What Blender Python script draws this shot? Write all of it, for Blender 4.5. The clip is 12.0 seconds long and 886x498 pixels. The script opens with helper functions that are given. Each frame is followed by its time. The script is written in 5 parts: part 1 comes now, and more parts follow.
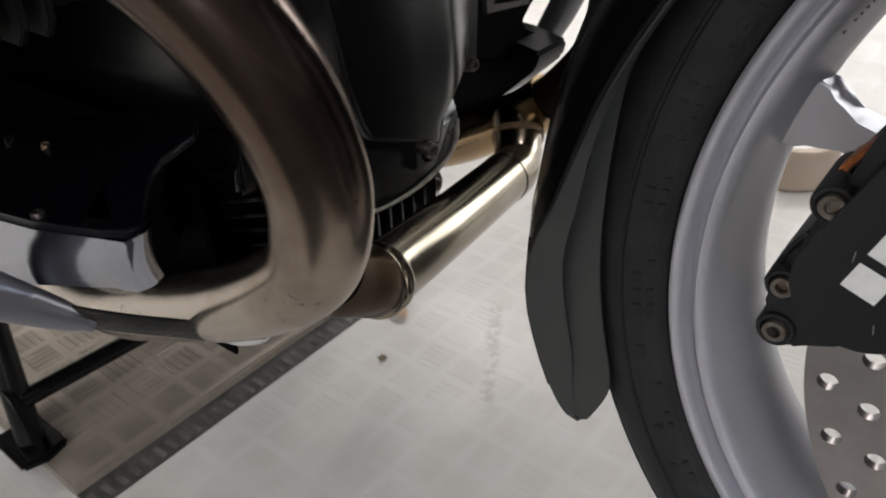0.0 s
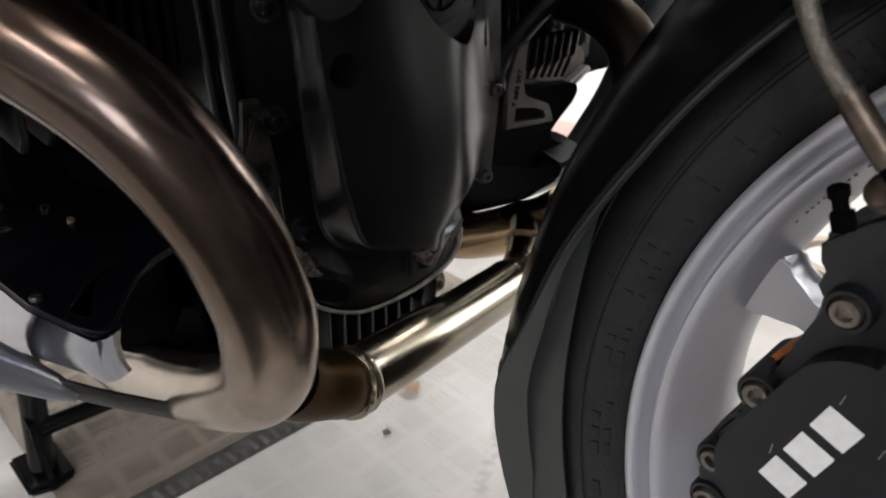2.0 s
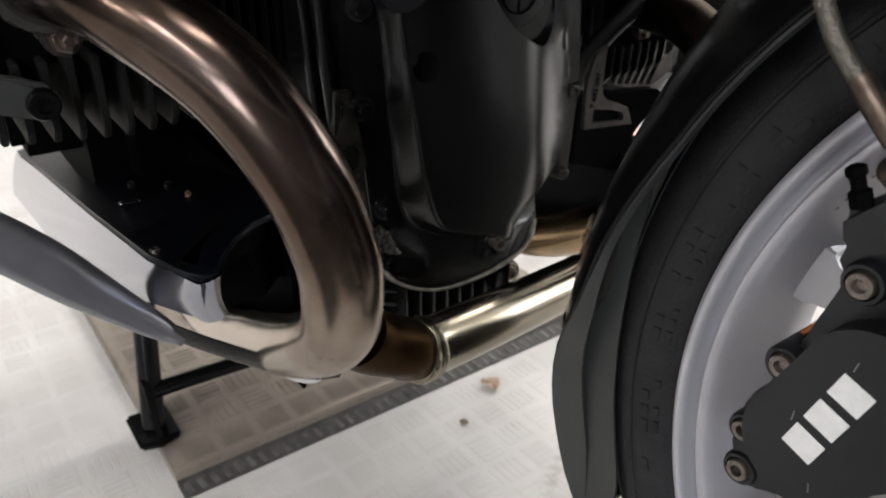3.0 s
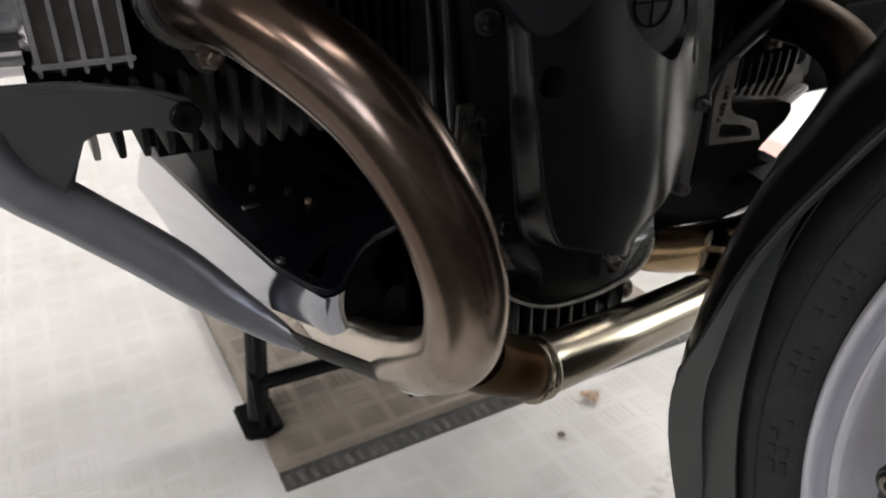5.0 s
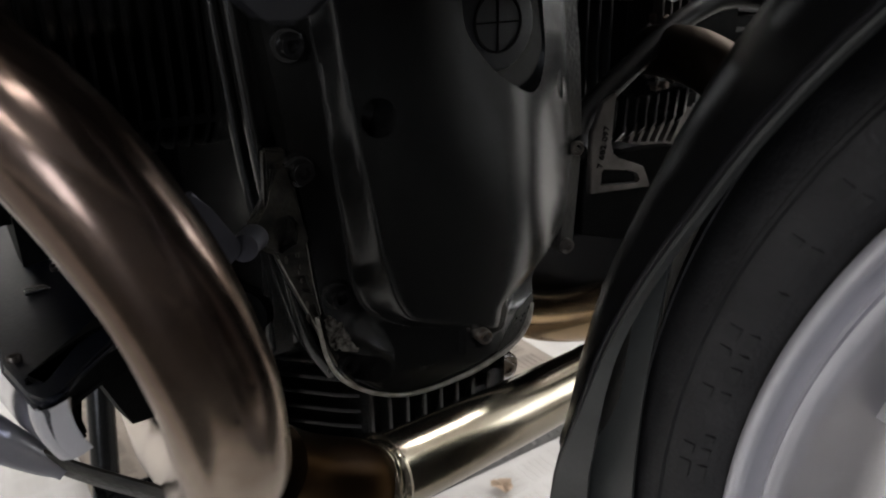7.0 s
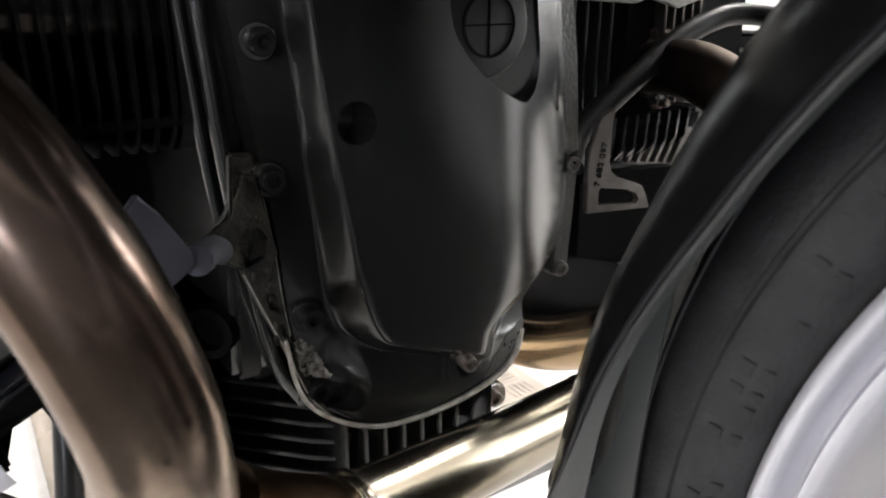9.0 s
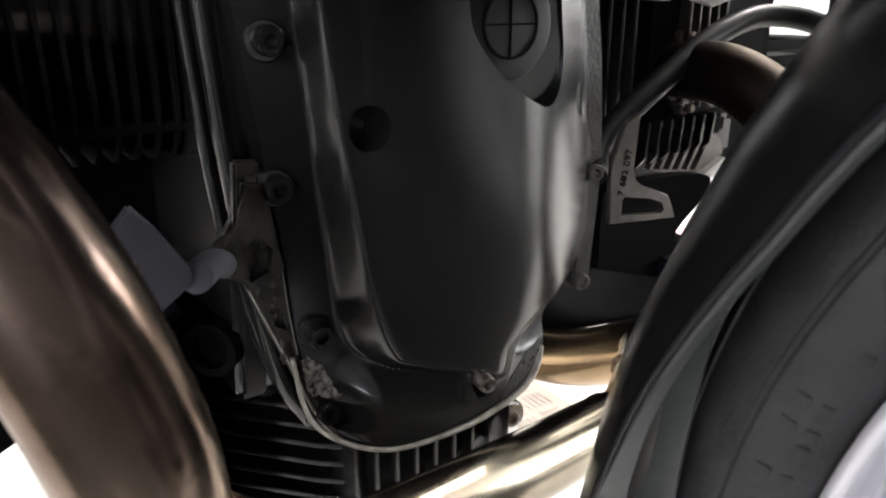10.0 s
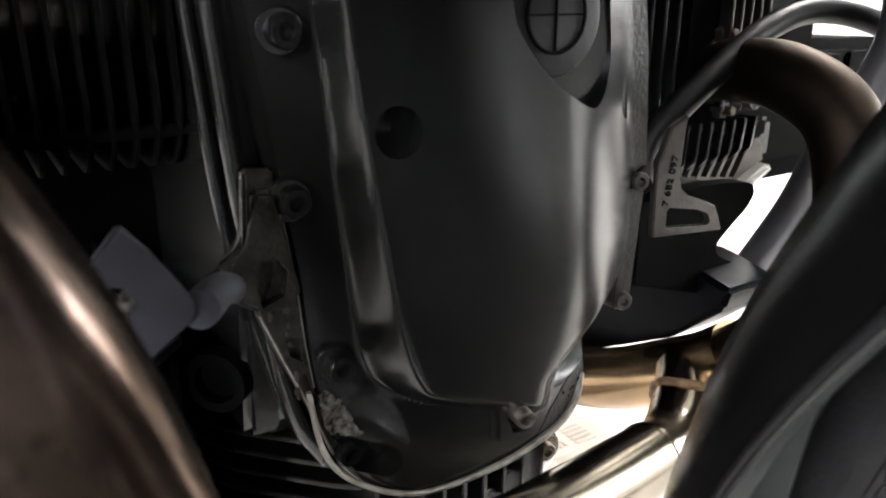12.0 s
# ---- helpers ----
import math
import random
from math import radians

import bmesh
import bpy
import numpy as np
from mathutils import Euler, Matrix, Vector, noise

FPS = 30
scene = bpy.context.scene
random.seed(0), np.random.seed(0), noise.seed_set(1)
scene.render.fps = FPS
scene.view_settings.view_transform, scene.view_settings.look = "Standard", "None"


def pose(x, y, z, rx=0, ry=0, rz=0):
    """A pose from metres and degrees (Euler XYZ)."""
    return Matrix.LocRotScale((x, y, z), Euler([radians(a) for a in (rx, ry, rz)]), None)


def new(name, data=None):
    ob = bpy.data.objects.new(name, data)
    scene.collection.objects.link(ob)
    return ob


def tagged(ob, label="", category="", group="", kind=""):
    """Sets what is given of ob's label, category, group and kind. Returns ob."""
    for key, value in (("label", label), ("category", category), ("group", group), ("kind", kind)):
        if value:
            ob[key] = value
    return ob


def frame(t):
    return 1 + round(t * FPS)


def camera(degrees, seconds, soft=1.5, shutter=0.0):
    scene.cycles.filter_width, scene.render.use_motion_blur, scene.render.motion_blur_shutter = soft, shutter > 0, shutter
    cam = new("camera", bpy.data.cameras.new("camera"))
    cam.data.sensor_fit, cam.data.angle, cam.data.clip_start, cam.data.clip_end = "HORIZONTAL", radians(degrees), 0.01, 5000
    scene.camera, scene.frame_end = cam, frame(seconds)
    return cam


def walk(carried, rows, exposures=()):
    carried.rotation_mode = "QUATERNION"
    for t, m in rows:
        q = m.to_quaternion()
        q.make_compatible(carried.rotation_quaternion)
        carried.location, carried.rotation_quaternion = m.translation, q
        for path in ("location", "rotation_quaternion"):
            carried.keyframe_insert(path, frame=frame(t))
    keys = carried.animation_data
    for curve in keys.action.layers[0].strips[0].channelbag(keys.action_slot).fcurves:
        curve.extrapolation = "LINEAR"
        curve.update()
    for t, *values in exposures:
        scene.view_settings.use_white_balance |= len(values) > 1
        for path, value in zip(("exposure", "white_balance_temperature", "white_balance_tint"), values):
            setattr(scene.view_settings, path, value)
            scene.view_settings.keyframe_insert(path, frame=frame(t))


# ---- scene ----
cam = camera(62.0, 12.0, soft=1.8)
cam.data.dof.use_dof = True
cam.data.dof.focus_distance = 0.37
cam.data.dof.aperture_fstop = 14.0
PATH = [
    (0, -0.1466, -0.3690, 0.5309, 38.00, -31.89, 2.44),
    (0.5, -0.1659, -0.3670, 0.5351, 37.92, -31.33, -0.21),
    (1, -0.1537, -0.3530, 0.5409, 38.56, -29.25, -1.87),
    (1.5, -0.1359, -0.3448, 0.5450, 42.03, -28.29, -2.37),
    (2, -0.1118, -0.3380, 0.5707, 45.80, -27.71, -1.35),
    (2.5, -0.0811, -0.3336, 0.5806, 48.14, -27.17, -0.73),
    (3, -0.0667, -0.3508, 0.5695, 54.10, -26.56, -0.21),
    (3.2, -0.0659, -0.3492, 0.5609, 54.09, -26.31, -0.79),
    (4.8, -0.0774, -0.3501, 0.5688, 60.29, -27.64, 0.09),
    (5, -0.0844, -0.3589, 0.5778, 61.41, -26.82, 0.78),
    (5.5, -0.0871, -0.3689, 0.5860, 62.62, -25.63, 0.39),
    (6, -0.0739, -0.3337, 0.5961, 58.84, -24.37, -1.12),
    (6.5, -0.1040, -0.3084, 0.5612, 58.30, -23.84, 0.32),
    (7, -0.1220, -0.2684, 0.5376, 56.11, -21.12, 1.48),
    (7.5, -0.1278, -0.2526, 0.5266, 55.47, -21.21, 1.88),
    (7.7, -0.1275, -0.2563, 0.5311, 55.89, -19.06, 1.78),
    (9.3, -0.1486, -0.2448, 0.5241, 56.40, -19.19, -0.01),
    (9.5, -0.1540, -0.2424, 0.5249, 56.72, -18.89, 0.15),
    (10, -0.1602, -0.2390, 0.5215, 57.12, -18.91, 0.21),
    (10.5, -0.1736, -0.2335, 0.5160, 57.38, -19.07, 0.04),
    (11, -0.1938, -0.2197, 0.5076, 56.54, -19.04, -0.58),
    (11.5, -0.2027, -0.2228, 0.5084, 56.81, -19.00, -0.28),
    (12, -0.1988, -0.2293, 0.5149, 57.37, -18.55, 0.26),
]
EXPOSURE = [(0.0, 1.25), (1.0, 1.05), (2.5, 1.7), (5.2, 1.6), (6.2, 1.3), (7.0, 1.50), (7.4, 1.85), (7.7, 2.05), (9.3, 2.95), (12.0, 3.1)]
walk(cam, [(t, pose(x, y, z, 90 + pitch, roll, yaw)) for t, x, y, z, yaw, pitch, roll in PATH], EXPOSURE)

# ---- light ----
world = bpy.data.worlds.new("world")
scene.world = world
world.use_nodes = True
world.node_tree.nodes["Background"].inputs[0].default_value = (0.9, 0.95, 1.0, 1)
world.node_tree.nodes["Background"].inputs[1].default_value = 0.02

LAMPS = ((0.50, -0.12, 100, 1), (1.5, -2.8, 0, 2), (0.2, -4.3, 0, 2), (-3.0, -1.3, 90, 1), (-2.6, 1.6, 90, 2), (-1.3, 2.6, 0, 2))
ADDED_SIDE_WINDOW = (-4.8, -3.0, 0.65, 2.1)   # added opening in the east wall: y from, y to, z from, z to
ADDED_WINDOW = (-0.6, 2.2, 0.5, 2.3)          # added opening in the north wall: x from, x to, z from, z to
CEILING = 2.55
SIDE_LIGHT = 13.0
EAST = 3.2

# ---- materials ----


def material(name, base, rough=0.5, metal=0.0, second=None, scale=40.0, amount=0.5, bump=0.0, bump_scale=200.0, rough_var=0.1, spec=0.5, coat=0.0):
    """A surface with two scales of colour and gloss variation and a fine relief."""
    m = bpy.data.materials.new(name)
    m.use_nodes = True
    nt = m.node_tree
    n, l = nt.nodes, nt.links
    b = n["Principled BSDF"]
    b.inputs["Metallic"].default_value = metal
    b.inputs["Specular IOR Level"].default_value = spec
    b.inputs["Coat Weight"].default_value = coat
    tc = n.new("ShaderNodeTexCoord")
    big = n.new("ShaderNodeTexNoise")
    big.inputs["Scale"].default_value = scale
    big.inputs["Detail"].default_value = 6
    fine = n.new("ShaderNodeTexNoise")
    fine.inputs["Scale"].default_value = bump_scale
    fine.inputs["Detail"].default_value = 4
    for t in (big, fine):
        l.new(tc.outputs["Object"], t.inputs["Vector"])
    ramp = n.new("ShaderNodeValToRGB")
    second = second or tuple(c * 0.7 for c in base)
    ramp.color_ramp.elements[0].position, ramp.color_ramp.elements[1].position = 0.5 - amount / 2, 0.5 + amount / 2
    ramp.color_ramp.elements[0].color = (*second, 1)
    ramp.color_ramp.elements[1].color = (*base, 1)
    l.new(big.outputs["Fac"], ramp.inputs["Fac"])
    l.new(ramp.outputs["Color"], b.inputs["Base Color"])
    mr = n.new("ShaderNodeMapRange")
    mr.inputs["To Min"].default_value = max(0.02, rough - rough_var)
    mr.inputs["To Max"].default_value = min(1.0, rough + rough_var)
    l.new(fine.outputs["Fac"], mr.inputs["Value"])
    l.new(mr.outputs["Result"], b.inputs["Roughness"])
    if bump:
        bp = n.new("ShaderNodeBump")
        bp.inputs["Strength"].default_value = bump
        bp.inputs["Distance"].default_value = 0.001
        l.new(fine.outputs["Fac"], bp.inputs["Height"])
        l.new(bp.outputs["Normal"], b.inputs["Normal"])
    return m


def lamp_material(name, colour, strength):
    m = bpy.data.materials.new(name)
    m.use_nodes = True
    b = m.node_tree.nodes["Principled BSDF"]
    b.inputs["Emission Color"].default_value = (*colour, 1)
    b.inputs["Emission Strength"].default_value = strength
    return m




def heat_tinted(name):
    """Steel that is brown to violet near the port and pale further down, with dark pits."""
    m = material(name, (0.36, 0.30, 0.27), 0.08, 0.96, None, 30, 0.5, 0.04, 350, 0.05)
    n, l = m.node_tree.nodes, m.node_tree.links
    b = n["Principled BSDF"]
    geo = n.new("ShaderNodeNewGeometry")
    sep = n.new("ShaderNodeSeparateXYZ")
    l.new(geo.outputs["Position"], sep.inputs[0])
    cloud = n.new("ShaderNodeTexNoise")
    cloud.inputs["Scale"].default_value = 28
    cloud.inputs["Detail"].default_value = 5
    l.new(geo.outputs["Position"], cloud.inputs["Vector"])
    sway = n.new("ShaderNodeMath")
    sway.operation = "MULTIPLY_ADD"
    sway.inputs[1].default_value = 0.15
    l.new(cloud.outputs["Fac"], sway.inputs[0])
    l.new(sep.outputs["Z"], sway.inputs[2])
    mr = n.new("ShaderNodeMapRange")
    mr.inputs["From Min"].default_value, mr.inputs["From Max"].default_value = 0.385, 0.645
    l.new(sway.outputs[0], mr.inputs["Value"])
    ramp = n.new("ShaderNodeValToRGB")
    e = ramp.color_ramp.elements
    e[0].position, e[0].color = 0.0, (0.56, 0.51, 0.45, 1)
    e[1].position, e[1].color = 1.0, (0.086, 0.060, 0.051, 1)
    for p, c in ((0.12, (0.44, 0.385, 0.32)), (0.25, (0.31, 0.255, 0.207)), (0.40, (0.185, 0.143, 0.113)), (0.58, (0.095, 0.066, 0.050)), (0.72, (0.098, 0.073, 0.062)), (0.86, (0.060, 0.041, 0.031))):
        k = e.new(p)
        k.color = (*c, 1)
    l.new(mr.outputs["Result"], ramp.inputs["Fac"])
    gloss = n.new("ShaderNodeValToRGB")
    g = gloss.color_ramp.elements
    g[0].position, g[0].color = 0.0, (0.14, 0.14, 0.14, 1)
    g[1].position, g[1].color = 1.0, (0.13, 0.13, 0.13, 1)
    for p, v in ((0.15, 0.14), (0.35, 0.17), (0.55, 0.15), (0.72, 0.11)):
        k = g.new(p)
        k.color = (v, v, v, 1)
    l.new(mr.outputs["Result"], gloss.inputs["Fac"])
    dull = n.new("ShaderNodeMath")
    dull.inputs[1].default_value = 0.0
    l.new(b.inputs["Roughness"].links[0].from_socket, dull.inputs[0])
    l.new(gloss.outputs["Color"], dull.inputs[1])
    l.new(dull.outputs[0], b.inputs["Roughness"])
    pits = n.new("ShaderNodeTexNoise")
    pits.inputs["Scale"].default_value = 330
    pits.inputs["Detail"].default_value = 2
    l.new(geo.outputs["Position"], pits.inputs["Vector"])
    patch = n.new("ShaderNodeMath")
    patch.operation = "MULTIPLY"
    l.new(pits.outputs["Fac"], patch.inputs[0])
    l.new(cloud.outputs["Fac"], patch.inputs[1])
    thr = n.new("ShaderNodeMapRange")
    thr.inputs["From Min"].default_value, thr.inputs["From Max"].default_value = 0.385, 0.425
    l.new(patch.outputs[0], thr.inputs["Value"])
    mix = n.new("ShaderNodeMix")
    mix.data_type = "RGBA"
    l.new(thr.outputs["Result"], mix.inputs["Factor"])
    l.new(ramp.outputs["Color"], mix.inputs["A"])
    mix.inputs["B"].default_value = (0.060, 0.042, 0.034, 1)
    l.new(mix.outputs["Result"], b.inputs["Base Color"])
    return m


def treaded(name, base, second, dirt, amount, rough, metal, origin, smudges=False):
    """Painted tread plate: dirt sits in each square of raised bars, the plain joints between the squares stay cleaner."""
    m = material(name, base, rough, metal, second, 9, 0.55, 0.12, 300)
    n, l = m.node_tree.nodes, m.node_tree.links
    b = n["Principled BSDF"]

    def calc(op, a, c=0.0):
        k = n.new("ShaderNodeMath")
        k.operation = op
        for i, v in enumerate((a, c)):
            if isinstance(v, (int, float)):
                k.inputs[i].default_value = v
            else:
                l.new(v, k.inputs[i])
        return k.outputs[0]

    def span(v, a, c):
        k = n.new("ShaderNodeMapRange")
        k.interpolation_type = "SMOOTHSTEP"
        k.inputs["From Min"].default_value, k.inputs["From Max"].default_value = a, c
        l.new(v, k.inputs["Value"])
        return k.outputs["Result"]

    co = n.new("ShaderNodeTexCoord")
    sep = n.new("ShaderNodeSeparateXYZ")
    l.new(co.outputs["Object"], sep.inputs[0])
    x, y = sep.outputs["X"], sep.outputs["Y"]
    cloud = n.new("ShaderNodeTexNoise")
    cloud.inputs["Scale"].default_value, cloud.inputs["Detail"].default_value = 14, 5
    l.new(co.outputs["Object"], cloud.inputs["Vector"])
    fine = n.new("ShaderNodeTexNoise")
    fine.inputs["Scale"].default_value, fine.inputs["Detail"].default_value = 90, 4
    l.new(co.outputs["Object"], fine.inputs["Vector"])
    near = [calc("ABSOLUTE", calc("SUBTRACT", calc("FRACT", calc("DIVIDE", calc("ADD", v, 4.4 + off), 0.044)), 0.5)) for v, off in ((x, origin[0]), (y, origin[1]))]
    ragged = calc("ADD", calc("MAXIMUM", near[0], near[1]), calc("MULTIPLY", calc("SUBTRACT", fine.outputs["Fac"], 0.5), 0.12))
    inside = calc("SUBTRACT", 1.0, span(ragged, 0.32, 0.46))
    mask = calc("MULTIPLY", calc("MULTIPLY", inside, span(cloud.outputs["Fac"], 0.32, 0.66)), amount)
    if smudges:
        across = calc("ABSOLUTE", calc("ADD", calc("ADD", calc("MULTIPLY", x, 0.858), calc("MULTIPLY", y, 0.513)), 0.362))
        along = calc("SUBTRACT", calc("MULTIPLY", x, 0.513), calc("MULTIPLY", y, 0.858))
        line = calc("MULTIPLY", calc("SUBTRACT", 1.0, span(across, 0.003, 0.013)), calc("MULTIPLY", span(along, -0.50, -0.47), calc("SUBTRACT", 1.0, span(along, -0.32, -0.28))))
        mask = calc("MAXIMUM", mask, calc("MULTIPLY", calc("MULTIPLY", line, span(fine.outputs["Fac"], 0.38, 0.60)), 0.75))
    mix = n.new("ShaderNodeMix")
    mix.data_type = "RGBA"
    l.new(mask, mix.inputs["Factor"])
    old = b.inputs["Base Color"].links[0].from_socket
    l.new(old, mix.inputs["A"])
    mix.inputs["B"].default_value = (*dirt, 1)
    l.new(mix.outputs["Result"], b.inputs["Base Color"])
    return m


M_PIPE = heat_tinted("heat_tinted_steel")
M_STEEL = material("stainless_steel", (0.34, 0.308, 0.246), 0.20, 1.0, (0.20, 0.165, 0.115), 16, 0.55, 0.05, 500, 0.05)
M_BROWN = material("brown_burnt_steel", (0.034, 0.0235, 0.0165), 0.30, 1.0, (0.020, 0.0135, 0.009), 35, 0.45, 0.0, 150, 0.04)
M_SOOT = material("sooty_black_steel", (0.030, 0.022, 0.017), 0.46, 0.9, (0.015, 0.011, 0.009), 35, 0.6, 0.05, 250, 0.06)
M_BRONZE = material("golden_heat_tint", (0.55, 0.38, 0.20), 0.20, 1.0, (0.30, 0.22, 0.15), 30, 0.6, 0.0, 150, 0.04)
M_BLACK = material("satin_black_paint", (0.0040, 0.0040, 0.0044), 0.24, 0.0, (0.003, 0.003, 0.003), 60, 0.6, 0.03, 600, 0.025, 0.20)
M_ENGINE = material("black_cast_metal", (0.0062, 0.0062, 0.0060), 0.225, 0.0, (0.0046, 0.0046, 0.0044), 120, 0.6, 0.03, 500, 0.03, 0.50)
M_RUBBER = material("tyre_rubber", (0.0135, 0.0132, 0.0140), 0.58, 0.0, (0.0065, 0.0063, 0.0070), 60, 0.35, 0.4, 500, 0.1, 0.35)
M_RIM = material("silver_paint", (0.52, 0.52, 0.555), 0.40, 0.60, (0.48, 0.48, 0.515), 40, 0.6, 0.0, 300, 0.0)
M_CALIPER = material("anthracite_paint", (0.0070, 0.0076, 0.0098), 0.40, 0.0, (0.0045, 0.0050, 0.0065), 120, 0.6, 0.06, 900, 0.06)
M_DISC = material("ground_steel", (0.42, 0.40, 0.39), 0.40, 1.0, (0.34, 0.32, 0.31), 60, 0.6, 0.05, 700)
M_GUARD = material("grey_powder_coat", (0.20, 0.20, 0.22), 0.30, 0.6, (0.165, 0.165, 0.18), 60, 0.6, 0.03, 800, 0.05)
M_ALU = material("cast_aluminium", (0.62, 0.61, 0.60), 0.40, 0.85, (0.44, 0.43, 0.41), 90, 0.6, 0.2, 600)
M_BOLT = material("rusty_bolt", (0.30, 0.285, 0.265), 0.34, 0.9, (0.12, 0.080, 0.055), 260, 0.5, 0.2, 900)
M_FLOOR = treaded("pale_tread_plate", (0.64, 0.632, 0.62), (0.53, 0.515, 0.49), (0.40, 0.385, 0.36), 0.22, 0.62, 0.0, (1.9, 1.1), True)
M_PLATE = treaded("worn_tread_plate", (0.33, 0.285, 0.24), (0.19, 0.16, 0.13), (0.115, 0.095, 0.078), 0.55, 0.5, 0.25, (1.23, 0.225))
# grey of the unseen east and south walls, set to darken reflections
M_GREYWALL = material("dim_wall_grey", (0.13, 0.13, 0.135), 0.7, 0.0, (0.11, 0.11, 0.115), 3, 0.7, 0.1, 200)
M_STRIP = material("edge_shade_strip", (0.085, 0.082, 0.076), 0.6, 0.1, (0.022, 0.021, 0.020), 55, 0.45, 0.3, 300)
M_TAPE = material("faded_red_tape", (0.70, 0.36, 0.32), 0.6, 0.0, (0.62, 0.42, 0.38), 15, 0.6)
M_PAD = material("beige_pad", (0.50, 0.42, 0.34), 0.7, 0.0, (0.42, 0.34, 0.27), 20, 0.6)
M_WALL = material("wall_paint", (0.78, 0.78, 0.77), 0.7, 0.0, (0.72, 0.72, 0.71), 3, 0.7, 0.1, 200)
M_WHITE = material("white_lettering", (0.75, 0.75, 0.73), 0.5, 0.0, (0.65, 0.65, 0.63), 300, 0.5)
M_PAINT = material("navy_lacquer", (0.0025, 0.0030, 0.0055), 0.34, 0.0, (0.0018, 0.0022, 0.004), 20, 0.6, 0.02, 300, 0.05, 0.08)
M_NAVY = material("polished_blue_grey_metal", (0.33, 0.34, 0.38), 0.13, 1.0, (0.34, 0.35, 0.39), 20, 0.6, 0.03, 300, 0.05)
M_WORN = material("worn_black_casting", (0.006, 0.006, 0.0055), 0.40, 0.2, (0.028, 0.025, 0.021), 45, 0.35, 0.5, 350)
M_SIDEWALL = material("tyre_lettering", (0.0150, 0.0147, 0.0155), 0.58, 0.0, (0.005, 0.005, 0.0055), 80, 0.6, 0.2, 700, 0.1, 0.3)
M_FERRULE = material("tarnished_ferrule", (0.15, 0.12, 0.095), 0.38, 0.8, (0.07, 0.05, 0.04), 150, 0.5, 0.2, 600)
M_BRAID = material("braided_hose", (0.185, 0.175, 0.145), 0.42, 0.7, (0.13, 0.11, 0.09), 500, 0.4, 0.8, 900)
M_GREY = material("dark_grey_plastic", (0.0040, 0.0040, 0.0050), 0.40, 0.0, (0.003, 0.003, 0.0037), 70, 0.6, 0.06, 900, 0.08, 0.3)
M_SHADE = material("recess_shade", (0.065, 0.058, 0.050), 0.8, 0.0, (0.03, 0.026, 0.022), 120, 0.5, 0.3, 500)
M_DARK = material("black_plastic", (0.0028, 0.0028, 0.0028), 0.70, 0.0, (0.0020, 0.0020, 0.0020), 70, 0.6, 0.1, 600, 0.1, 0.02)
M_TIN = material("dull_grey_metal", (0.110, 0.100, 0.092), 0.40, 0.8, (0.055, 0.048, 0.043), 90, 0.6, 0.15, 500)
M_LEVER = material("blue_grey_metal", (0.070, 0.070, 0.085), 0.42, 0.6, (0.05, 0.05, 0.06), 60, 0.6, 0.05, 500)
M_CAST = material("dusty_bare_casting", (0.030, 0.027, 0.021), 0.36, 0.35, (0.005, 0.0045, 0.004), 130, 0.30, 0.8, 350, 0.12)
M_SCRAPE = material("scraped_bare_metal", (0.50, 0.48, 0.44), 0.42, 0.85, (0.035, 0.031, 0.027), 330, 0.30, 0.8, 420)
M_ARM = material("dull_cast_arm", (0.36, 0.35, 0.33), 0.42, 0.7, (0.24, 0.23, 0.21), 70, 0.6, 0.15, 500)
M_HOSE = material("black_rubber_hose", (0.004, 0.004, 0.004), 0.38, 0.0, (0.003, 0.003, 0.003), 90, 0.6, 0.1, 700, 0.08, 0.06)
M_COPPER = material("rusty_orange_spring", (0.60, 0.20, 0.05), 0.4, 0.6, (0.25, 0.08, 0.03), 200, 0.5, 0.3, 800)
M_RUST = material("rusty_weld", (0.30, 0.21, 0.13), 0.5, 0.6, (0.10, 0.055, 0.03), 150, 0.5, 0.6, 300)
M_OILY = material("oily_black_steel", (0.014, 0.0135, 0.014), 0.18, 0.5, (0.007, 0.007, 0.007), 300, 0.5, 0.3, 900, 0.1)
M_CHROME = material("polished_steel", (0.80, 0.80, 0.82), 0.14, 1.0, (0.74, 0.74, 0.76), 60, 0.6, 0.02, 500, 0.03)
M_FIN = material("dusty_dark_fin", (0.012, 0.011, 0.010), 0.70, 0.0, (0.006, 0.0055, 0.005), 120, 0.5, 0.2, 500, 0.1, 0.15)
M_RIB = material("shade_strip_rib", (0.15, 0.145, 0.136), 0.6, 0.1, (0.03, 0.029, 0.027), 35, 0.35, 0.3, 300)
M_EDGE = material("worn_bright_edge", (0.42, 0.40, 0.36), 0.40, 0.8, (0.16, 0.145, 0.125), 160, 0.5, 0.5, 400)
M_FACET = material("dusty_machined_facet", (0.050, 0.050, 0.044), 0.42, 0.2, (0.028, 0.027, 0.024), 200, 0.5, 0.4, 600)
M_POLISH = material("bright_aluminium", (0.66, 0.655, 0.67), 0.24, 1.0, (0.52, 0.51, 0.52), 60, 0.5, 0.04, 600, 0.06)
M_SHEET = material("reflection_dimmer", (0.030, 0.030, 0.031), 0.7, 0.0, (0.022, 0.022, 0.022), 12, 0.6, 0.2, 250)
M_LEAF = material("dry_leaf", (0.66, 0.53, 0.40), 0.8, 0.0, (0.56, 0.42, 0.30), 200, 0.5, 0.3, 500)
M_SKIRT = material("satin_dark_grey", (0.030, 0.032, 0.030), 0.50, 0.0, (0.024, 0.025, 0.024), 90, 0.6, 0.1, 700)
M_CRUMB = material("brown_dirt", (0.20, 0.15, 0.11), 0.8, 0.0, (0.12, 0.09, 0.07), 300, 0.5)
